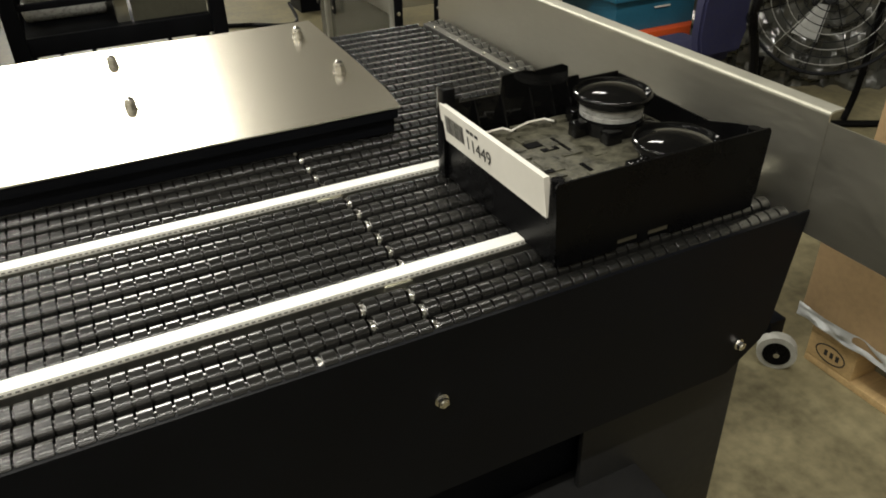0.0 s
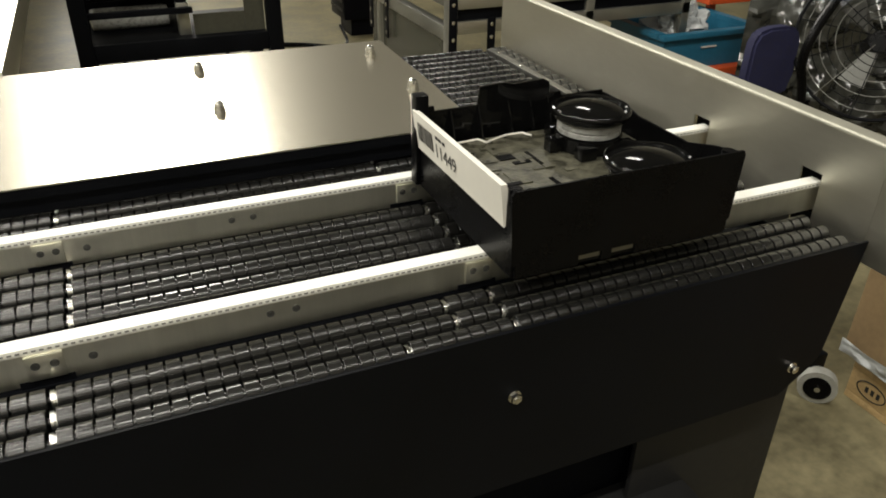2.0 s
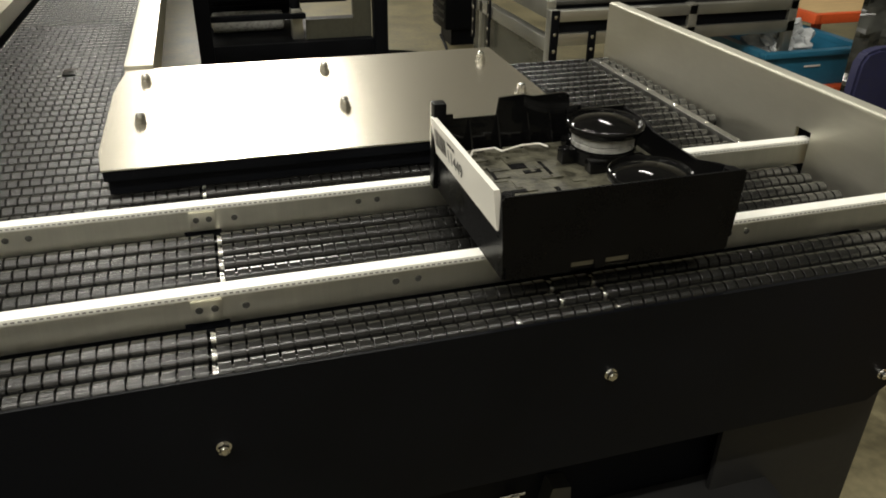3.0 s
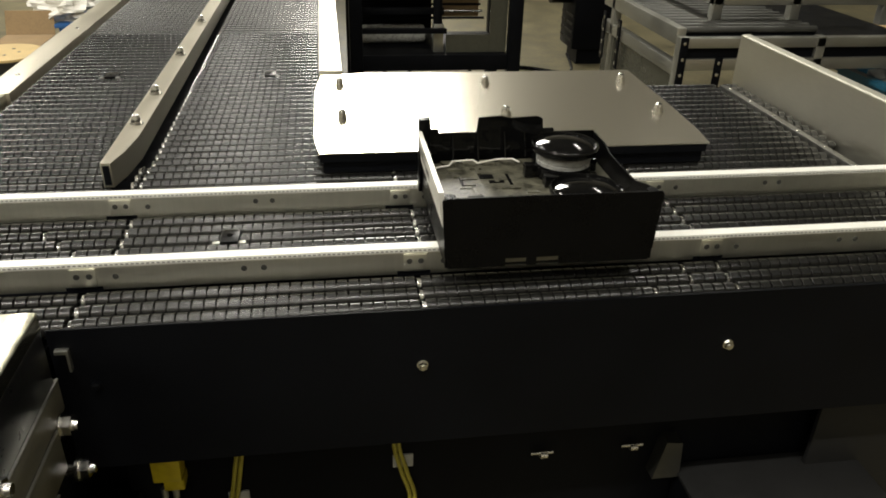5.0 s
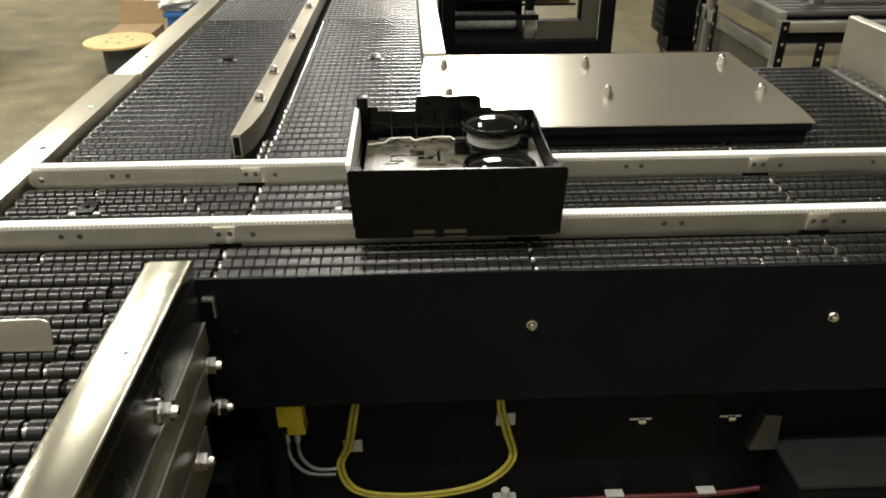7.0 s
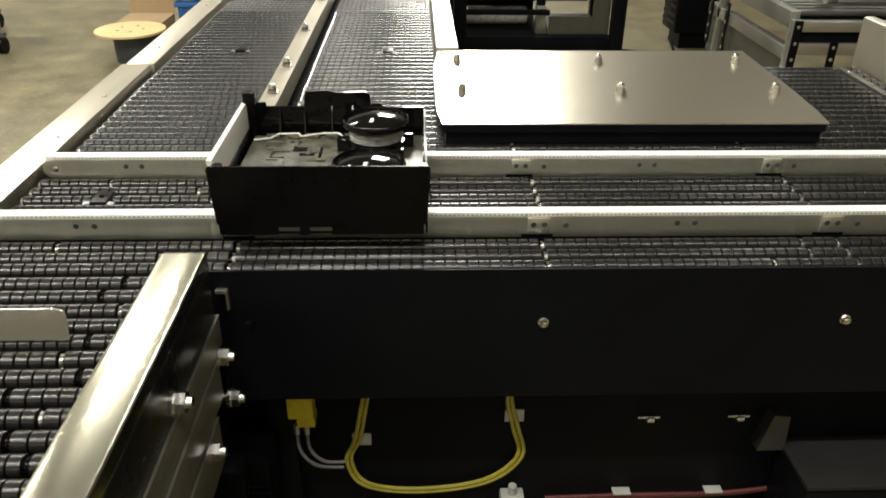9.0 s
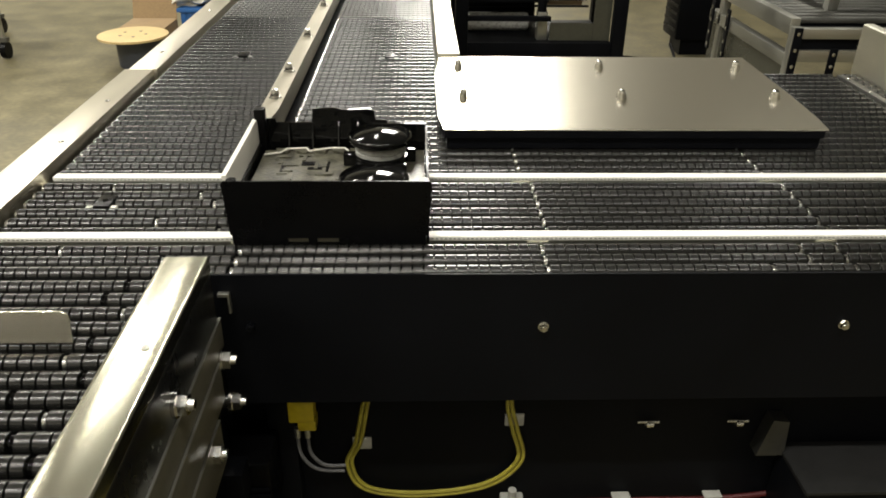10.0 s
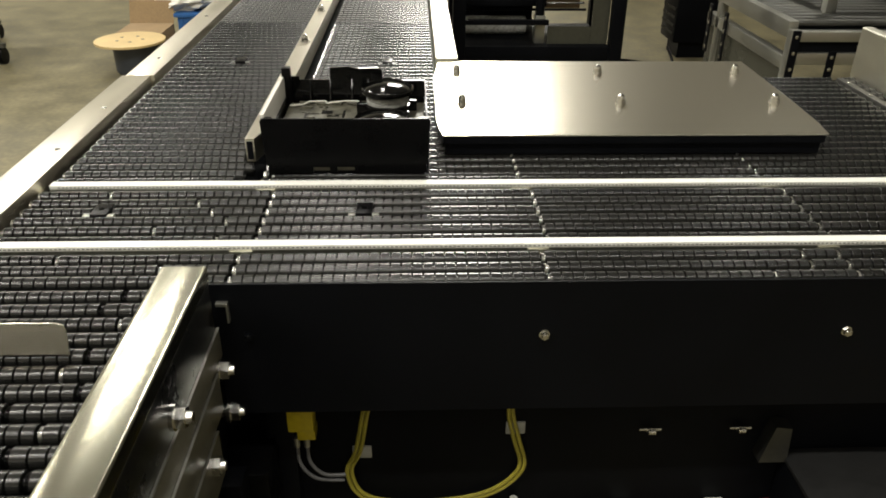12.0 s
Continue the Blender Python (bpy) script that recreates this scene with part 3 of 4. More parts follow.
part("block", boxed(-0.05, 0.006, 0.06, 0.098, 0.09, 0.125, 0.004), RUBBER, fit)
part("stem", rod(bmesh.new(), (-0.022, 0.08, 0.125), (-0.022, 0.08, 0.150), 0.010, n=16), RUBBER, fit)
# hose and tie colours toned down for the shade under the panel
hose = thing("air_hose", (0.45, 0.08, 0.10), "dark red air hose with pale ties", "hose")
part("hose", tube(bmesh.new(), [(0.06, 0.085, 0.10), (0.25, 0.085, 0.105), (0.5, 0.085, 0.108), (0.68, 0.085, 0.14), (0.74, 0.085, 0.20)], 0.007), RED_HOSE, hose)
for hx in (0.245, 0.47):
    part("tie", boxed(hx - 0.022, hx + 0.022, 0.075, 0.098, 0.115, 0.121, 0.002), RUBBER, hose)
for hx in (0.278, 0.485):
    toggle = thing("toggle_clamp", (hx, 0.09, 0.35), "small bright clamp on the machine body", "clamp", "machine clamps")
    part("rod", rod(bmesh.new(), (hx - 0.025, 0.085, 0.354), (hx + 0.025, 0.085, 0.354), 0.004, n=10), ZINC, toggle)
    part("knob", rod(bmesh.new(), (hx - 0.004, 0.085, 0.348), (hx + 0.012, 0.085, 0.348), 0.009, n=14), ZINC, toggle)
bm = bmesh.new()
prism(bm, [(0.535, 0.27), (0.60, 0.27), (0.592, 0.37), (0.555, 0.375)], 0.06, 0.098, "y")
single("bracket", bm, DULL_STEEL, (0.565, 0.08, 0.27), "pale grey bracket on the machine body", "bracket")
gear = thing("drive_motor", (-0.58, 0.06, 0.15), "black drive motor under the side rail", "motor")
part("housing", boxed(-0.66, -0.56, -0.04, 0.09, 0.20, 0.36, 0.008), BLACK_PLASTIC, gear)
part("terminal_box", boxed(-0.69, -0.60, -0.10, -0.042, 0.30, 0.39, 0.006), BLACK_PAINT, gear)
for k in range(5):
    part("fin", boxed(-0.655, -0.565, -0.046, -0.0405, 0.215 + 0.018 * k, 0.222 + 0.018 * k), BLACK_PAINT, gear)
part("mount", boxed(-0.64, -0.58, 0.0, 0.06, 0.0, 0.199), BLACK_PAINT, gear)
black_box = thing("control_box", (0.75, -0.05, 0.0), "low black control box on the floor", "control box")
part("case", boxed(0.60, 1.03, -0.06, 0.088, 0.0, 0.27, 0.006), BLACK_PAINT, black_box)
part("lid", boxed(0.595, 1.035, -0.065, 0.093, 0.2705, 0.282, 0.004), CHARCOAL, black_box)

# ---- tote ----
W, D, H = 0.402, 0.375, 0.138
tote = thing("tote", (0, 0, 0), "black plastic tote with a white barcode label and round caps inside", "tote")
bm = bmesh.new()
holes = ((0.118, 0.158), (0.176, 0.218))
outl = [(0.012, 0.0), (holes[0][0], 0.0), (holes[0][0], 0.016), (holes[0][1], 0.016), (holes[0][1], 0.0), (holes[1][0], 0.0), (holes[1][0], 0.016), (holes[1][1], 0.016), (holes[1][1], 0.0),
        (W - 0.012, 0.0), (W - 0.012, 0.02), (W - 0.006, 0.024), (W, H - 0.006), (W - 0.004, H), (0.004, H), (0.0, H - 0.006), (0.006, 0.024), (0.012, 0.02)]
prism(bm, outl, 0.0, 0.004, "y")
front = part("front_wall", bm, BLACK_PLASTIC, tote)
bm = bmesh.new()
prism(bm, [(0.012, 0.0), (W - 0.012, 0.0), (W - 0.008, 0.122), (W - 0.10, 0.122), (W - 0.102, 0.13), (0.276, 0.13), (0.274, 0.152), (0.262, 0.158), (0.20, 0.155), (0.18, 0.160), (0.132, 0.157), (0.128, 0.124), (0.045, 0.124), (0.044, 0.133), (0.022, 0.133), (0.02, 0.122), (0.008, 0.12)], D - 0.004, D, "y")
part("back_wall", bm, BLACK_GLOSS, tote, "ragged black back wall")
part("back_post", boxed(0.0, 0.024, D - 0.03, D - 0.0045, 0.0, 0.163, 0.003), BLACK_PLASTIC, tote)
for rx in (0.075, 0.13, 0.19, 0.235, 0.272):
    bm = bmesh.new()
    prism(bm, [(D - 0.0042, 0.07), (D - 0.03, 0.07), (D - 0.018, 0.10), (D - 0.0042, 0.125)], rx - 0.0015, rx + 0.0015, "x")
    part("rib", bm, BLACK_GLOSS, tote)
bm = bmesh.new()
prism(bm, [(0.0045, 0.0), (D - 0.031, 0.0), (D - 0.031, 0.084), (0.03, 0.084), (0.024, 0.130), (0.0045, 0.130)], 0.008, 0.0125, "x")
part("left_wall", bm, BLACK_PLASTIC, tote)
bm = bmesh.new()
prism(bm, [(0.0045, 0.0), (D - 0.0045, 0.0), (D - 0.0045, 0.118), (0.30, 0.118), (0.26, 0.108), (0.12, 0.108), (0.06, 0.125), (0.0045, 0.136)], W - 0.009, W - 0.005, "x")
part("right_wall", bm, BLACK_PLASTIC, tote)
# mid-toned strip imitates the passing glint inside the slots
part("slot_backing", boxed(0.10, 0.24, 0.0048, 0.0065, 0.0055, 0.019), OLIVE_SHEET, tote, "olive strip standing in for the glint in the hand slots")
part("base", boxed(0.013, W - 0.013, 0.005, D - 0.005, 0.0, 0.005), BLACK_PLASTIC, tote)
# inner tray with its slots and pockets
bm = boxed(0.020, W - 0.012, 0.006, D - 0.032, 0.058, 0.066)
tray = part("tray", bm, TRAY, tote, "dusty grey inner tray")
rng = random.Random(5)
for sx, sy, lx, ly in ((0.075, 0.24, 0.006, 0.05), (0.13, 0.26, 0.03, 0.02), (0.175, 0.24, 0.006, 0.06), (0.10, 0.16, 0.05, 0.010), (0.16, 0.14, 0.008, 0.04), (0.20, 0.09, 0.04, 0.009), (0.06, 0.10, 0.006, 0.04), (0.11, 0.06, 0.03, 0.008)):
    part("tray_slot", boxed(sx - lx / 2, sx + lx / 2, sy - ly / 2, sy + ly / 2, 0.0662, 0.0678), BLACK_PLASTIC, tray, "dark moulded slot")
for k in range(34):
    sx, sy = 0.032 + 0.185 * rng.random(), 0.025 + 0.28 * rng.random()
    lx, ly = rng.choice(((0.004, 0.016), (0.012, 0.004), (0.009, 0.007), (0.004, 0.009), (0.016, 0.006)))
    part("tray_rib", boxed(sx - lx, sx + lx, sy - ly, sy + ly, 0.0661, 0.0675 + 0.002 * rng.random()), TRAY if k % 7 else BLACK_PLASTIC, tray)
for k in range(5):
    bx = 0.045 + 0.043 * k
    bm = bmesh.new()
    prism(bm, [(bx, D - 0.034), (bx + 0.034, D - 0.034), (bx + 0.030, D - 0.056 - 0.006 * (k % 2)), (bx + 0.006, D - 0.052)], 0.0662, 0.072, "z")
    part("tray_tab", bm, TRAY, tray)
bm = bmesh.new()
rim = [(0.024, 0.300), (0.060, 0.312), (0.072, 0.336), (0.116, 0.340), (0.124, 0.322), (0.170, 0.340), (0.205, 0.340), (0.215, 0.322)]
for (ax0, ay0), (bx0, by0) in zip(rim, rim[1:]):
    rod(bm, (ax0, ay0, 0.0725), (bx0, by0, 0.0725), 0.0022, n=6)
part("tray_edge", bm, LABEL_WHITE, tray, "pale edge line of the tray")
# label holder leaning out on the short side
bm = bmesh.new()
prism(bm, [(-0.004, H + 0.001), (0.0055, H + 0.001), (0.0075, 0.128), (0.0075, 0.074), (0.0045, 0.072)], 0.026, D - 0.022, "y")
label = part("label", bm, LABEL_WHITE, tote, "white label strip with a barcode")


def on_label(y, z):
    """A place just outside the leaning label face."""
    k = (z - 0.072) / (H + 0.001 - 0.072)
    return Vector((0.0045 - 0.0085 * k - 0.0006, y, z))


ybar = D - 0.04
bm = bmesh.new()
while ybar > D - 0.105:
    wbar = rng.choice((0.0012, 0.002, 0.003))
    v = [bm.verts.new(on_label(a, b)) for a, b in ((ybar, 0.092), (ybar - wbar, 0.092), (ybar - wbar, 0.124), (ybar, 0.124))]
    bm.faces.new(v)
    ybar -= wbar + rng.choice((0.0012, 0.002))
part("barcode", bm, INK, label, "black barcode", smooth=0)
font = bpy.data.curves.new("label_number", "FONT")
font.body, font.size, font.extrude, font.align_x = "11449", 0.034, 0.0001, "LEFT"
number = new("label_number", font)
lean = math.degrees(math.atan(0.0085 / (H + 0.001 - 0.072)))
number.parent = label
number.matrix_local = Matrix.Translation(on_label(D - 0.112, 0.090) + Vector((-0.0004, 0, 0))) @ pose(0, 0, 0, 90 + lean, 0, -90)
font.materials.append(INK)
bm = bmesh.new()
for a in (0.118, 0.131, 0.146):
    v = [bm.verts.new(on_label(p, q)) for p, q in ((D - a, 0.121), (D - a - 0.011, 0.121), (D - a - 0.011, 0.127), (D - a, 0.127))]
    bm.faces.new(v)
part("small_print", bm, INK, label, "small bars of print", smooth=0)


# round caps on clear collars in pocket blocks
def cap_stack(cx, cy, top, r, blocks):
    dome = [(r * k, top - 0.017 * k * k) for k in (0.9, 0.75, 0.6, 0.45, 0.3, 0.15, 0.03)]
    bm = lathe(bmesh.new(), [(r * 0.6, top - 0.026), (r * 0.95, top - 0.023), (r, top - 0.016), (r, top - 0.011), (r * 0.98, top - 0.008), (r * 0.95, top - 0.0065), (r * 0.92, top - 0.0150)] + dome, (cx, cy, 0), "z", 48)
    cap = part("cap", bm, BLACK_GLOSS, tote, "glossy black round cap")
    if top > 0.14:
        bm = lathe(bmesh.new(), [(r * 0.74, top - 0.052), (r * 0.80, top - 0.050), (r * 0.80, top - 0.043), (r * 0.76, top - 0.041), (r * 0.80, top - 0.039), (r * 0.80, top - 0.030), (r * 0.7, top - 0.0265)], (cx, cy, 0), "z", 40)
        part("collar", bm, MILKY, cap, "cloudy clear collar")
        bm = lathe(bmesh.new(), [(r * 0.8, 0.067), (r * 0.85, top - 0.054), (r * 0.7, top - 0.0525)], (cx, cy, 0), "z", 32)
        part("pocket", bm, BLACK_GLOSS, cap)
    else:
        bm = lathe(bmesh.new(), [(r * 0.8, 0.067), (r * 0.85, top - 0.028), (r * 0.7, top - 0.0265)], (cx, cy, 0), "z", 32)
        part("pocket", bm, BLACK_GLOSS, cap)
    for a, h in blocks:
        px, py = cx + r * 0.95 * math.cos(radians(a)), cy + r * 0.95 * math.sin(radians(a))
        part("pocket_block", boxed(px - 0.016, px + 0.016, py - 0.012, py + 0.012, 0.0665, h, 0.003), BLACK_GLOSS, cap)


cap_stack(0.292, 0.258, 0.146, 0.070, ((180, 0.094), (235, 0.09), (310, 0.088), (20, 0.095), (120, 0.09)))
cap_stack(0.286, 0.080, 0.122, 0.071, ((170, 0.085), (225, 0.082), (60, 0.086)))
for cx, cy in ((0.016, 0.02), (W - 0.016, 0.02)):
    part("corner_lug", rod(bmesh.new(), (cx, cy, 0.11), (cx, cy, 0.134), 0.010, n=14), BLACK_PLASTIC, tote)

# ---- background: black machine stand ----
stand = thing("machine_stand", (0.5, 3.9, 0.0), "black steel machine stand with open shelf and levelling feet", "machine stand")
for lx in (0.03, 1.03):
    for ly in (3.64, 4.3):
        lg = part("leg", boxed(lx - 0.04, lx + 0.04, ly - 0.04, ly + 0.04, 0.03, 1.0, 0.004), BLACK_PAINT, stand)
        part("foot", rod(bmesh.new(), (lx, ly, 0.0), (lx, ly, 0.03), 0.035, 0.02, n=14), ZINC, lg)
part("shelf", boxed(0.07, 0.99, 3.65, 4.3, 0.33, 0.345, 0.002), BLACK_PAINT, stand)
part("shelf_rail", boxed(0.07, 0.99, 3.615, 3.648, 0.25, 0.345, 0.002), BLACK_PAINT, stand)
part("top_plate", boxed(-0.02, 1.08, 3.58, 4.36, 1.0, 1.05, 0.004), BLACK_PAINT, stand)
part("cross_bar", boxed(0.07, 0.6, 3.66, 3.70, 0.47, 0.50, 0.003), BLACK_PAINT, stand)
part("cross_bar", boxed(0.07, 0.6, 3.80, 3.84, 0.56, 0.60, 0.003), BLACK_PAINT, stand)
part("side_sheet", boxed(0.88, 0.989, 3.69, 3.70, 0.346, 0.95), DARK_GLASS, stand, "grey side sheet")
part("low_sheet", boxed(0.60, 0.879, 3.69, 3.70, 0.346, 0.455), DARK_GLASS, stand, "grey low sheet")
part("air_tank", lathe(bmesh.new(), [(0.02, 0.075), (0.055, 0.085), (0.06, 0.11), (0.06, 0.47), (0.055, 0.49), (0.02, 0.50)], (0.0, 3.95, 0.41), "x", 24), MILKY, stand, "pale cylinder")
part("valve", boxed(0.52, 0.585, 3.70, 3.77, 0.345, 0.52, 0.006), ALU, stand)
part("gauge", rod(bmesh.new(), (0.55, 3.735, 0.52), (0.55, 3.735, 0.75), 0.03, n=16), BLACK_PAINT, stand)
# added board takes the colour of the lit floor seen through here
part("board", boxed(0.60, 0.90, 4.20, 4.21, 0.47, 0.9), CARDBOARD, stand, "tan board standing in for floor seen through the stand")
for k in range(4):
    part("bar", rod(bmesh.new(), (0.08, 3.9 + 0.07 * k, 0.52 + 0.03 * k), (0.88, 3.9 + 0.07 * k, 0.52 + 0.03 * k), 0.008, n=8), ZINC if k == 1 else BLACK_PAINT, stand)
# black sheet and block added so the stand's upper inside stays dark
part("back_sheet", boxed(0.07, 0.58, 4.26, 4.27, 0.36, 0.99), BLACK_PAINT, stand)
part("drive_box", boxed(0.10, 0.50, 3.86, 4.2, 0.64, 0.90, 0.01), BLACK_PLASTIC, stand, "black block filling the stand's dark upper part")
wires = thing("loose_cable", (0.55, 3.8, 0.0), "black cables trailing over the concrete floor", "cable")
for pts in ([(0.2, 3.75, 0.25), (0.25, 3.7, 0.12), (0.33, 3.7, 0.1), (0.38, 3.72, 0.25)], [(0.75, 3.7, 0.25), (0.85, 3.6, 0.06), (1.0, 3.5, 0.012), (1.2, 3.55, 0.012)],
            [(1.1, 4.6, 0.012), (1.4, 4.5, 0.012), (1.62, 4.25, 0.012), (1.58, 4.0, 0.012), (1.8, 3.85, 0.012), (2.0, 4.1, 0.02), (1.95, 4.3, 0.15)], [(0.95, 4.78, 0.014), (1.2, 4.62, 0.014), (1.42, 4.52, 0.014), (1.6, 4.40, 0.014), (1.70, 4.46, 0.02), (1.70, 4.62, 0.10)], [(0.6, 4.15, 0.6), (0.7, 4.12, 0.68), (0.8, 4.15, 0.66), (0.86, 4.13, 0.75)]):
    part("wire", tube(bmesh.new(), pts, 0.011, 6), BLACK_PLASTIC, wires)
mot = thing("gear_motor", (1.9, 4.8, 0.0), "black gear motor on a stand behind the conveyor", "motor")
part("body", boxed(1.74, 2.08, 4.64, 4.98, 0.12, 0.66, 0.02), BLACK_PAINT, mot)
part("drum", rod(bmesh.new(), (1.58, 4.8, 0.56), (1.74, 4.8, 0.56), 0.11, n=20), BLACK_PLASTIC, mot)
part("plate", boxed(1.60, 1.66, 4.683, 4.688, 0.53, 0.61), LABEL_WHITE, mot, "pale rating plate")
for k in range(4):
    part("fin", boxed(1.735, 1.7395, 4.66, 4.96, 0.18 + 0.06 * k, 0.20 + 0.06 * k), BLACK_PLASTIC, mot)
part("mount", boxed(1.80, 2.04, 4.68, 4.94, 0.0, 0.119), BLACK_PAINT, mot)

# aluminium conveyor behind the fence
AX, AY = 1.60, 2.5
alu = thing("profile_conveyor", (2.2, 4.0, 0.0), "aluminium profile conveyor with black joint plates", "conveyor")
part("side_beam", boxed(AX, AX + 0.05, AY + 0.05, 3.64, 0.655, 0.735, 0.004), ALU, alu)
part("side_beam", boxed(AX, AX + 0.05, AY + 0.05, 3.64, 0.50, 0.565, 0.004), ALU, alu)
part("side_sheet", boxed(AX + 0.02, AX + 0.03, AY + 0.05, 3.64, 0.10, 0.50), DARK_GLASS, alu, "grey smoked guard sheet")
part("end_beam", boxed(AX + 0.05, 3.0, AY, AY + 0.05, 0.645, 0.695, 0.004), ALU, alu)
part("end_beam", boxed(AX + 0.05, 3.0, AY, AY + 0.05, 0.53, 0.59, 0.004), ALU, alu)
# black sheet painted in for the dark gap between the end beams
part("end_sheet", boxed(AX + 0.05, 3.0, AY + 0.02, AY + 0.03, 0.59, 0.645), BLACK_PAINT, alu)
for px, py in ((AX, AY), (2.35, AY), (2.95, AY), (AX, 3.45)):
    part("post", boxed(px, px + 0.05, py, py + 0.0495, 0.0, 0.76 if py > AY else 0.70, 0.004), ALU, alu)
for px, py, z0, z1 in ((AX, AY, 0.40, 0.70), (AX + 0.2, AY, 0.36, 0.60)):
    jp = part("joint_plate", boxed(px + 0.005, px + 0.045, py - 0.008, py - 0.0005, z0, z1, 0.001), BLACK_PAINT, alu, "black joint plate")
    for k in range(4):
        part("bolt", button(bmesh.new(), (px + 0.025, py - 0.008, z0 + 0.03 + k * (z1 - z0 - 0.06) / 3), (0, -1, 0), 0.009), ZINC, jp)
for py in (3.30, 3.56):
    jp = part("joint_plate", boxed(AX - 0.008, AX - 0.0005, py, py + 0.05, 0.33, 0.62, 0.001), BLACK_PAINT, alu, "black joint plate")
    for k in range(4):
        part("bolt", button(bmesh.new(), (AX - 0.008, py + 0.025, 0.36 + 0.075 * k), (-1, 0, 0), 0.012), ZINC, jp)
part("deck", boxed(AX + 0.05, 2.9, AY + 0.05, 3.64, 0.66, 0.69), BLACK_PAINT, alu)
y = AY + 0.12
while y < 3.55:
    part("roller", rod(bmesh.new(), (AX + 0.06, y, 0.71), (2.4, y, 0.71), 0.02, n=10), DULL_STEEL, alu)
    y += 0.075
part("upper_beam", boxed(AX + 0.30, AX + 0.36, AY + 0.3, 3.9, 0.80, 0.86, 0.004), ALU, alu)
part("upper_beam", boxed(AX + 0.36, 3.2, AY + 0.3, AY + 0.36, 0.80, 0.86, 0.004), ALU, alu)
for px in (AX + 0.30, AX + 0.75, AX + 1.3):
    part("post", boxed(px, px + 0.055, AY + 0.3, AY + 0.355, 0.691, 1.25, 0.004), ALU, alu)

# ---- right side of the hall ----
binx = thing("storage_bin", (3.1, 2.6, 0.256), "teal blue plastic storage bin with clear film inside", "bin")
bm = boxed(2.80, 3.42, 2.42, 2.90, 0.256, 0.28)
box(bm, 2.80, 3.42, 2.42, 2.44, 0.28, 0.42)
box(bm, 2.80, 3.42, 2.88, 2.90, 0.28, 0.42)
box(bm, 2.80, 2.82, 2.44, 2.88, 0.28, 0.42)
box(bm, 3.40, 3.42, 2.44, 2.88, 0.28, 0.42)
part("bin_body", bm, BLUE_BIN, binx)
bm = boxed(2.77, 3.45, 2.39, 2.44, 0.421, 0.45, 0.006)
box(bm, 2.77, 3.45, 2.88, 2.93, 0.421, 0.45)
box(bm, 2.77, 2.82, 2.441, 2.879, 0.421, 0.45)
box(bm, 3.40, 3.45, 2.441, 2.879, 0.421, 0.45)
part("rim", bm, BLUE_BIN, binx)
low_cart = thing("platform_trolley", (3.1, 2.65, 0.0), "low orange steel platform trolley under a storage bin", "trolley")
part("platform", boxed(2.72, 3.50, 2.36, 2.96, 0.18, 0.255, 0.006), ORANGE, low_cart, "orange steel platform")
for px in (2.80, 3.42):
    for py in (2.44, 2.88):
        fork = part("caster_fork", boxed(px - 0.02, px + 0.02, py - 0.02, py + 0.02, 0.11, 0.179), DULL_STEEL, low_cart)
        part("caster_wheel", rod(bmesh.new(), (px - 0.018, py, 0.055), (px + 0.018, py, 0.055), 0.055, n=20), BLACK_PLASTIC, fork)
part("handle", boxed(3.05, 3.15, 2.412, 2.4195, 0.360, 0.368), LABEL_WHITE, binx, "pale grip mark")
bm = bmesh.new()
bmesh.ops.create_icosphere(bm, subdivisions=4, radius=1)
for v in bm.verts:
    v.co *= 1 + 0.5 * noise.noise(v.co * 3.1) + 0.25 * noise.noise(v.co * 8)
    v.co = Vector((3.06 + v.co.x * 0.17, 2.66 + v.co.y * 0.13, 0.42 + v.co.z * 0.13))
single("plastic_film", bm, PLASTIC_FILM, (3.06, 2.66, 0.3), "crumpled clear plastic film in a bin", "plastic film", smooth=0)
cart = thing("cart", (4.0, 3.0, 0.0), "orange tube cart with a wooden top", "cart")
part("top", boxed(3.45, 4.7, 2.85, 3.6, 0.50, 0.53, 0.004), WOOD, cart, "wooden top")
part("frame_rail", boxed(3.43, 4.72, 2.80, 2.848, 0.48, 0.535, 0.006), ORANGE, cart)
part("frame_rail", boxed(3.40, 3.445, 2.80, 3.62, 0.48, 0.535, 0.006), ORANGE, cart)
for px, py in ((3.48, 2.87), (4.62, 2.87), (3.48, 3.55), (4.62, 3.55)):
    part("leg", boxed(px - 0.02, px + 0.02, py - 0.02, py + 0.02, 0.0, 0.479), ORANGE, cart)
chair = thing("office_chair", (2.87, 1.75, 0.0), "navy blue fabric office chair on a black star base", "chair")
bm = bmesh.new()
prism(bm, [(2.66, 0.36), (2.89, 0.36), (2.915, 0.45), (2.91, 0.60), (2.885, 0.645), (2.83, 0.662), (2.73, 0.662), (2.67, 0.645), (2.645, 0.60), (2.64, 0.45)], 1.66, 1.72, "y")
bmesh.ops.bevel(bm, geom=[e for e in bm.edges], offset=0.012, segments=2, affect="EDGES")
part("backrest", bm, NAVY, chair)
part("back_stay", tube(bmesh.new(), [(2.78, 1.735, 0.55), (2.80, 1.75, 0.40), (2.84, 1.80, 0.29)], 0.016), BLACK_PLASTIC, chair)
part("seat", boxed(2.68, 2.92, 1.74, 2.06, 0.29, 0.35, 0.03), NAVY, chair)
part("column", rod(bmesh.new(), (2.87, 1.93, 0.06), (2.87, 1.93, 0.299), 0.025, n=14), BLACK_PLASTIC, chair)
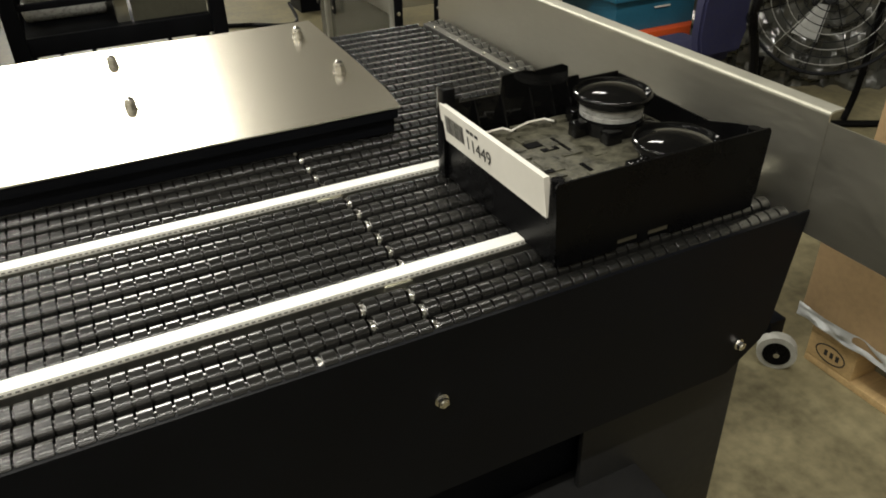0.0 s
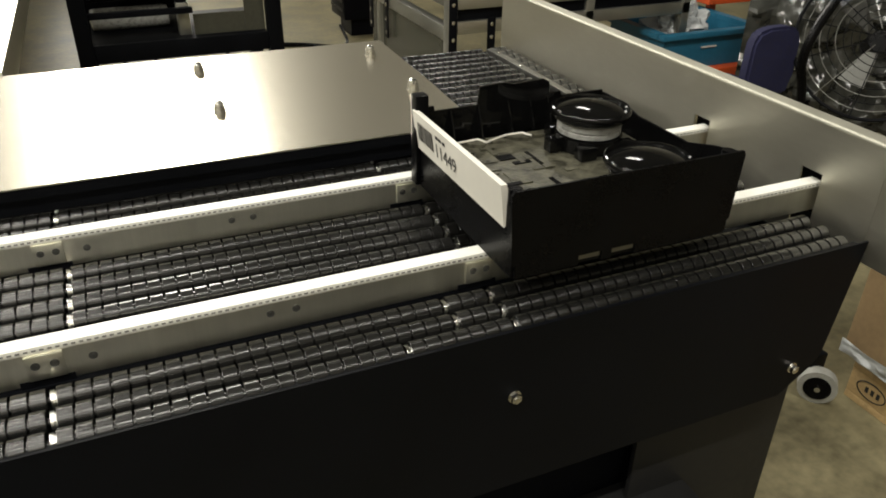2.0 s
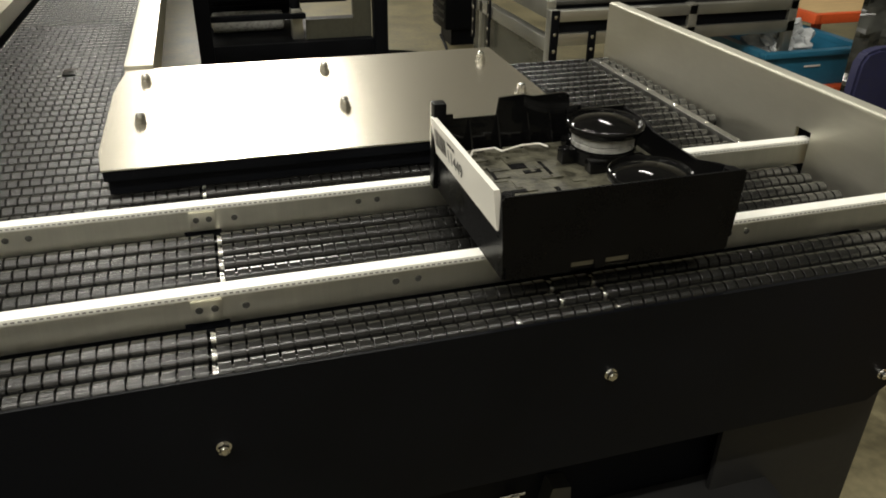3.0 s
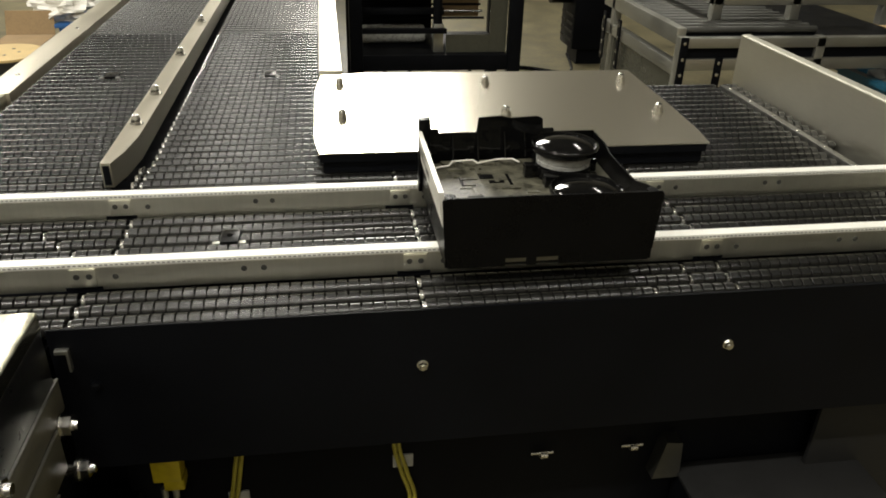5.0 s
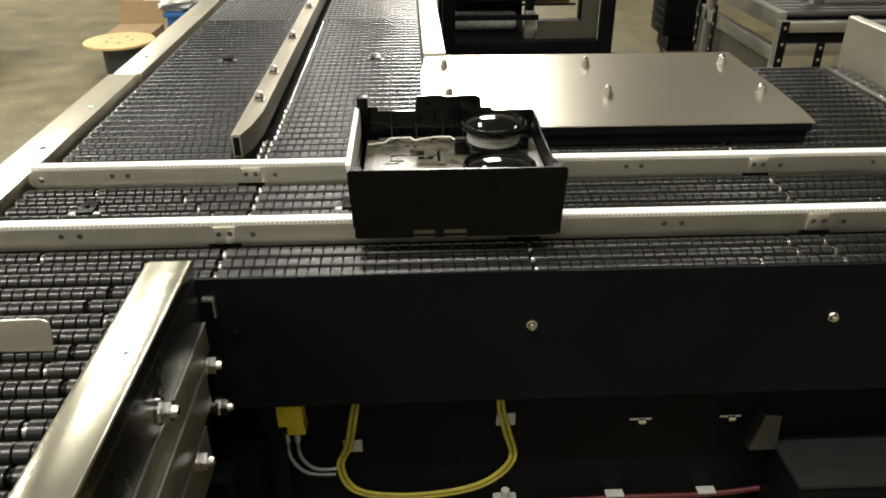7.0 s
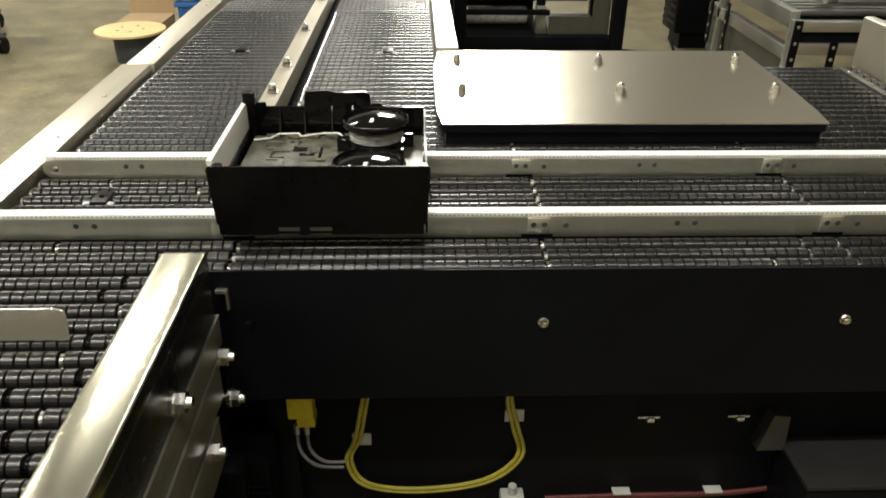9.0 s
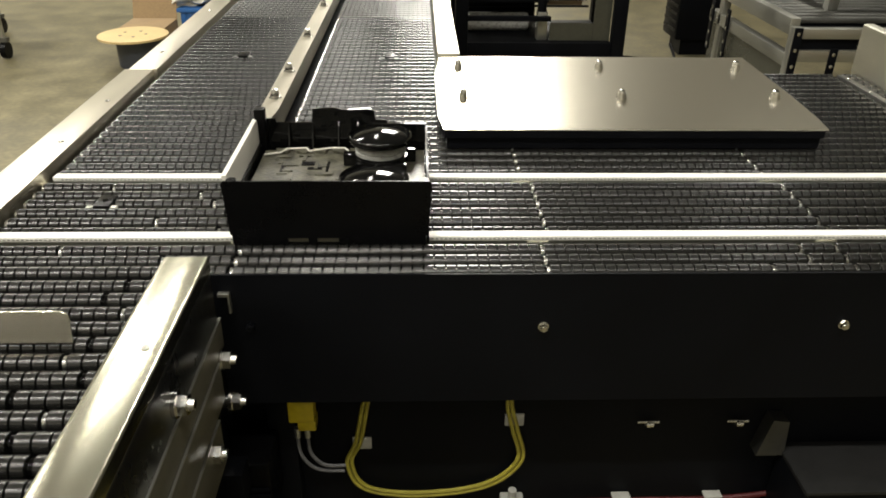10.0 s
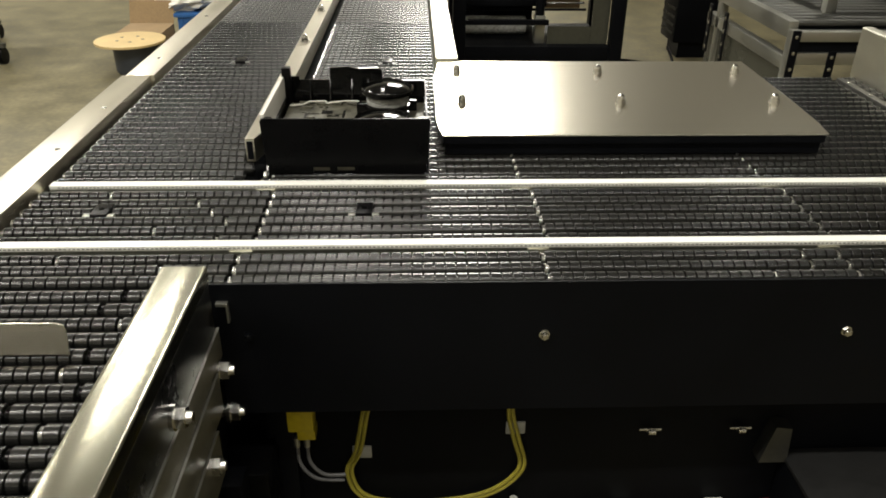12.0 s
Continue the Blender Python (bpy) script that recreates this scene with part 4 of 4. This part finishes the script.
for k in range(5):
    a = 2 * math.pi * k / 5
    e = (2.87 + 0.25 * math.cos(a), 1.93 + 0.25 * math.sin(a), 0.06)
    lg = part("base_arm", rod(bmesh.new(), (2.87, 1.93, 0.10), e, 0.022, 0.015, n=10), BLACK_PLASTIC, chair)
    part("castor", rod(bmesh.new(), (e[0] - 0.02, e[1], 0.028), (e[0] + 0.02, e[1], 0.028), 0.028, n=14), BLACK_PLASTIC, lg)

fan = thing("floor_fan", (3.15, 1.5, 0.0), "large floor fan with wire guard on a black stand", "fan")
FC = Vector((3.18, 1.50, 0.60))
face = Vector((-0.62, -0.66, 0.42)).normalized()
side = face.orthogonal().normalized()
upv = face.cross(side)


def ring(c, r, w, n=40):
    pts = [c + r * (math.cos(2 * math.pi * k / n) * side + math.sin(2 * math.pi * k / n) * upv) for k in range(n + 1)]
    return tube(bmesh.new(), pts, w, 6, 1)


# black and steel wires are mixed to imitate patchy glare on the guard
for k, rr in enumerate((0.06, 0.09, 0.12, 0.15, 0.18, 0.21, 0.24, 0.27, 0.30, 0.335)):
    part("guard_ring", ring(FC + face * (0.10 - 0.6 * rr * rr), rr, 0.002 if k < 9 else 0.008), DULL_STEEL if k in (4, 6, 8) else BLACK_PAINT, fan)
for k in range(12):
    a = 2 * math.pi * k / 12
    d = math.cos(a) * side + math.sin(a) * upv
    part("guard_spoke", rod(bmesh.new(), FC + face * 0.10 + d * 0.04, FC + face * 0.05 + d * 0.335, 0.0025, n=6), BLACK_PAINT if k % 4 else DULL_STEEL, fan)
part("hub", rod(bmesh.new(), FC - face * 0.12, FC + face * 0.04, 0.05, 0.045, n=20), BLACK_PLASTIC, fan)
for k in range(3):
    a = 2 * math.pi * k / 3 + 0.4
    d = math.cos(a) * side + math.sin(a) * upv
    t2 = d.cross(face)
    bm = bmesh.new()
    q = [FC + d * 0.045 + t2 * 0.02 - face * 0.02, FC + d * 0.19 + t2 * 0.07 - face * 0.04, FC + d * 0.20 - t2 * 0.04 + face * 0.01, FC + d * 0.045 - t2 * 0.02 + face * 0.02]
    lo = [bm.verts.new(p) for p in q]
    hi = [bm.verts.new(p + face * 0.004) for p in q]
    bm.faces.new(lo[::-1])
    bm.faces.new(hi)
    for i in range(4):
        bm.faces.new((lo[i], lo[(i + 1) % 4], hi[(i + 1) % 4], hi[i]))
    part("blade", bm, DULL_STEEL, fan, "grey metal blade")
for sgn in (-1, 1):
    b = FC + side * 0.36 * sgn
    part("stand_tube", tube(bmesh.new(), [b, Vector((b.x, b.y, 0.25)), Vector((b.x + 0.05 * sgn, b.y, 0.02))], 0.016), BLACK_PLASTIC, fan)
part("yoke", tube(bmesh.new(), [(2.82, 1.45, 0.84), (2.73, 1.45, 0.70), (2.70, 1.45, 0.58), (2.745, 1.45, 0.42), (2.80, 1.45, 0.02)], 0.019, 10), BLACK_PLASTIC, fan, "bent black tube yoke")
part("stand_foot", tube(bmesh.new(), [Vector((FC.x - 0.34, FC.y + 0.2, 0.017)), Vector((FC.x, FC.y, 0.017)), Vector((FC.x + 0.34, FC.y - 0.2, 0.017))], 0.016), BLACK_PLASTIC, fan)

bm = bmesh.new()
bmesh.ops.create_grid(bm, x_segments=60, y_segments=60, size=0.5)
for v in bm.verts:
    a, b = v.co.x, v.co.y
    w = 0.10 * noise.noise(Vector((a * 5, b * 3, 1.7))) + 0.05 * noise.noise(Vector((a * 13, b * 9, 4.1))) + 0.022 * noise.noise(Vector((a * 34, b * 22, 7.3)))
    v.co = Vector((3.66 + a * 1.15 + w, 1.80 - a * 0.75 + w, 0.47 + b * 0.92 + 0.3 * w))
bmesh.ops.solidify(bm, geom=bm.faces[:], thickness=0.003)
single("film_sheet", bm, DARK_FILM, (3.66, 1.80, 0.0), "crumpled smoky plastic film hanging beside the fan", "plastic film", smooth=25)
PX, PY = 1.89, 0.327
pal = thing("pallet", (2.3, -0.3, 0.0), "wooden euro pallet with a burnt oval mark", "pallet")
for bx in (PX, PX + 0.35, PX + 0.70):
    for k, by in enumerate((PY, PY - 0.53, PY - 1.055)):
        blk = part("block", boxed(bx, bx + 0.10, by - 0.145, by, 0.022, 0.100, 0.003), WOOD, pal)
        if bx == PX and k == 0:
            bm = tube(bmesh.new(), [(PX - 0.0006, by - 0.072 + 0.045 * math.cos(a * math.pi / 10), 0.061 + 0.026 * math.sin(a * math.pi / 10)) for a in range(21)], 0.002, 5, 1)
            part("oval_mark", bm, INK, blk, "burnt oval mark")
            for m in (-0.022, -0.004, 0.014):
                part("mark_bar", boxed(PX - 0.001, PX - 0.0002, by - 0.072 + m - 0.005, by - 0.072 + m + 0.005, 0.052, 0.070), INK, blk)
    part("bottom_board", boxed(bx, bx + 0.10, PY - 1.2, PY, 0.0, 0.0215, 0.002), WOOD, pal)
for k in range(5):
    bx = PX + 0.175 * k
    part("top_board", boxed(bx, bx + 0.12, PY - 1.2, PY, 0.123, 0.145, 0.002), WOOD, pal)
for by in (PY, PY - 0.53, PY - 1.055):
    part("cross_board", boxed(PX, PX + 0.8, by - 0.145, by, 0.1005, 0.1225, 0.002), WOOD, pal)
bm = boxed(PX - 0.02, PX + 0.78, PY - 1.15, PY + 0.035, 0.146, 0.52, 0.012)
bmesh.ops.subdivide_edges(bm, edges=[e for e in bm.edges if e.calc_length() > 0.2], cuts=6, use_grid_fill=True)
for v in bm.verts:
    v.co += Vector((noise.noise(v.co * 4), noise.noise(v.co * 4 + Vector((9, 0, 0))), 0.5 * noise.noise(v.co * 4 + Vector((0, 9, 0))))) * 0.012
    v.co.z = max(v.co.z, 0.1455)
ctn = thing("carton", (PX + 0.4, PY - 0.5, 0.146), "large brown carton wrapped on a pallet", "box")
part("carton_body", bm, CARDBOARD, ctn, smooth=50)
bm = bmesh.new()
bmesh.ops.create_grid(bm, x_segments=90, y_segments=6, size=0.5)
for v in bm.verts:
    a, b = v.co.x, v.co.y
    v.co = Vector((PX - 0.026 - 0.010 * noise.noise(Vector((a * 22, b * 3, 2.1))), PY - 0.56 + a * 1.2, 0.160 + b * 0.04 + 0.010 * noise.noise(Vector((a * 9, b, 5.0)))))
bmesh.ops.solidify(bm, geom=bm.faces[:], thickness=0.002)
part("wrap_edge", bm, PLASTIC_FILM, ctn, "crumpled clear wrap along the lower edge", smooth=40)
part("tape", boxed(PX - 0.015, PX + 0.775, PY - 0.59, PY - 0.53, 0.5335, 0.5345), BELT_TOOTH, ctn, "strip of dull tape")
bm = boxed(PX + 0.10, PX + 0.6, PY - 0.45, PY + 0.05, 0.535, 0.86, 0.006)
ctn = thing("carton", (PX + 0.35, PY - 0.2, 0.535), "smaller pale carton stacked on another carton", "box")
part("carton_body", bm, CARDBOARD, ctn)
part("flap_seam", boxed(PX + 0.105, PX + 0.595, PY - 0.202, PY - 0.198, 0.8585, 0.8612), BELT_TOOTH, ctn, "seam between the closed flaps")
wheel = thing("caster_wheel", (1.81, 0.38, 0.0), "grey rubber caster wheel with a black hub on the floor", "caster")
wc = Vector((1.790, 0.345, 0.052))
ax = Vector((-0.75, -0.65, 0)).normalized()
part("tyre", rod(bmesh.new(), wc - ax * 0.016, wc + ax * 0.016, 0.052, n=36), RUBBER, wheel, "grey rubber tyre")
part("hub", rod(bmesh.new(), wc + ax * 0.0165, wc + ax * 0.020, 0.036, n=28), BLACK_PLASTIC, wheel, "black hub")
part("axle", rod(bmesh.new(), wc + ax * 0.0205, wc + ax * 0.026, 0.008, n=12), ZINC, wheel)
part("fork", boxed(1.78, 1.835, 0.372, 0.42, 0.05, 0.13, 0.004), BLACK_PAINT, wheel)

# ---- left side of the hall ----
reel = thing("cable_reel", (-2.26, 4.28, 0.0), "plywood reel disc on a dark drum", "cable reel")
part("drum", lathe(bmesh.new(), [(0.15, 0.0), (0.17, 0.02), (0.17, 0.20), (0.15, 0.215)], (-2.22, 4.30, 0), "z", 32), DARK_BARREL, reel)
disc = part("disc", lathe(bmesh.new(), [(0.235, 0.216), (0.24, 0.218), (0.24, 0.232), (0.235, 0.234)], (-2.26, 4.28, 0), "z", 48), PLY, reel, "round plywood disc")
for k in range(5):
    a = k * 1.256
    part("bolt", button(bmesh.new(), (-2.26 + 0.09 * math.cos(a), 4.28 + 0.09 * math.sin(a), 0.234), (0, 0, 1), 0.012), DULL_STEEL, disc)
cb = thing("open_carton", (-2.2, 4.75, 0.0), "open brown carton with a raised flap", "box")
part("carton_body", boxed(-2.48, -2.14, 4.55, 4.95, 0.0, 0.20, 0.004), CARDBOARD, cb)
bm = bmesh.new()
prism(bm, [(4.945, 0.201), (4.95, 0.201), (5.02, 0.36), (5.015, 0.36)], -2.48, -2.14, "x")
part("flap", bm, CARDBOARD, cb)
crate = thing("stacking_crate", (-1.95, 5.15, 0.0), "blue plastic stacking crate", "crate")
part("crate_body", boxed(-2.12, -1.74, 4.98, 5.5, 0.0, 0.24, 0.012), BLUE_CRATE, crate)
part("rim", boxed(-2.14, -1.72, 4.96, 5.52, 0.241, 0.27, 0.006), BLUE_CRATE, crate)
for k in range(4):
    part("rib", boxed(-2.09 + 0.1 * k, -2.075 + 0.1 * k, 4.968, 4.9795, 0.03, 0.23), BLUE_CRATE, crate)
bm = bmesh.new()
bmesh.ops.create_icosphere(bm, subdivisions=4, radius=1)
for v in bm.verts:
    v.co *= 1 + 0.45 * noise.noise(v.co * 2.7) + 0.22 * noise.noise(v.co * 7)
    v.co = Vector((-2.08 + v.co.x * 0.26, 5.2 + v.co.y * 0.2, 0.335 + max(v.co.z, -0.6) * 0.10))
single("plastic_bag", bm, LABEL_WHITE, (-2.08, 5.2, 0.27), "crumpled white plastic bag on a crate", "plastic bag", smooth=0)
tub = thing("waste_tub", (-1.6, 6.6, 0.0), "grey plastic tub with a red mark", "tub")
part("tub_body", boxed(-1.72, -1.30, 6.4, 6.8, 0.0, 0.34, 0.03), RUBBER, tub)
part("red_mark", boxed(-1.58, -1.44, 6.392, 6.399, 0.16, 0.26), RED, tub)
trol = thing("trolley", (-3.4, 4.7, 0.0), "pale tubular trolley on black casters", "trolley")
for tx, ty in ((-3.29, 4.5), (-3.95, 4.5), (-3.7, 5.3), (-4.3, 5.3)):
    cst = part("caster", rod(bmesh.new(), (tx - 0.02, ty, 0.06), (tx + 0.02, ty, 0.06), 0.06, n=24), BLACK_PLASTIC, trol, "black caster")
    part("fork", boxed(tx - 0.035, tx + 0.035, ty - 0.02, ty + 0.02, 0.121, 0.15), DULL_STEEL, cst)
    part("post", rod(bmesh.new(), (tx, ty, 0.15), (tx, ty, 1.0), 0.018, n=12), ALU, trol)
part("deck", boxed(-4.35, -3.25, 4.45, 5.35, 0.9, 0.94, 0.004), ALU, trol)


# ---- movement ----
def motions():
    down, up = ROLL_Z, ROLL_Z + 0.004 + LIFT
    rows = [(0, 0.806, 0.047, down), (0.1, 0.805, 0.047, down + 0.012), (0.2, 0.804, 0.047, up - 0.01), (0.3, 0.802, 0.047, up),
            (0.5, 0.798, 0.047, up), (1.0, 0.784, 0.048, up), (1.15, 0.768, 0.048, up), (1.5, 0.702, 0.048, up), (2.0, 0.602, 0.048, up), (2.5, 0.509, 0.048, up),
            (3.0, 0.417, 0.048, up), (3.5, 0.326, 0.048, up), (5.5, -0.060, 0.048, up), (6.0, -0.155, 0.048, up), (6.5, -0.250, 0.048, up),
            (7.0, -0.344, 0.048, up), (7.5, -0.438, 0.048, up), (8.2, -0.572, 0.047, up), (8.5, -0.615, 0.046, up), (9.0, -0.622, 0.045, up), (9.3, -0.622, 0.045, up),
            (9.4, -0.622, 0.044, down + 0.035), (9.5, -0.622, 0.044, down + 0.023), (9.6, -0.622, 0.042, down + 0.013), (9.7, -0.622, 0.042, down + 0.006), (9.8, -0.621, 0.058, down),
            (10.0, -0.620, 0.106, down), (10.5, -0.620, 0.209, down), (11.0, -0.619, 0.312, down), (11.5, -0.618, 0.406, down), (12, -0.614, 0.509, down)]
    walk(tote, [(t, pose(x, y, z)) for t, x, y, z in rows])
    for b in (belt_near, belt_far):
        base = OFFSET[b]
        lift = [(0, 0.0), (0.1, 0.4), (0.2, 0.85), (0.3, 1.0), (4.5, 1.0), (9.2, 1.0), (9.3, 0.95), (9.4, 0.72), (9.5, 0.44), (9.6, 0.22), (9.7, 0.06), (9.8, 0.0), (12, 0.0)]
        walk(b, [(t, pose(base.x, base.y, base.z + LIFT * k)) for t, k in lift])


motions()
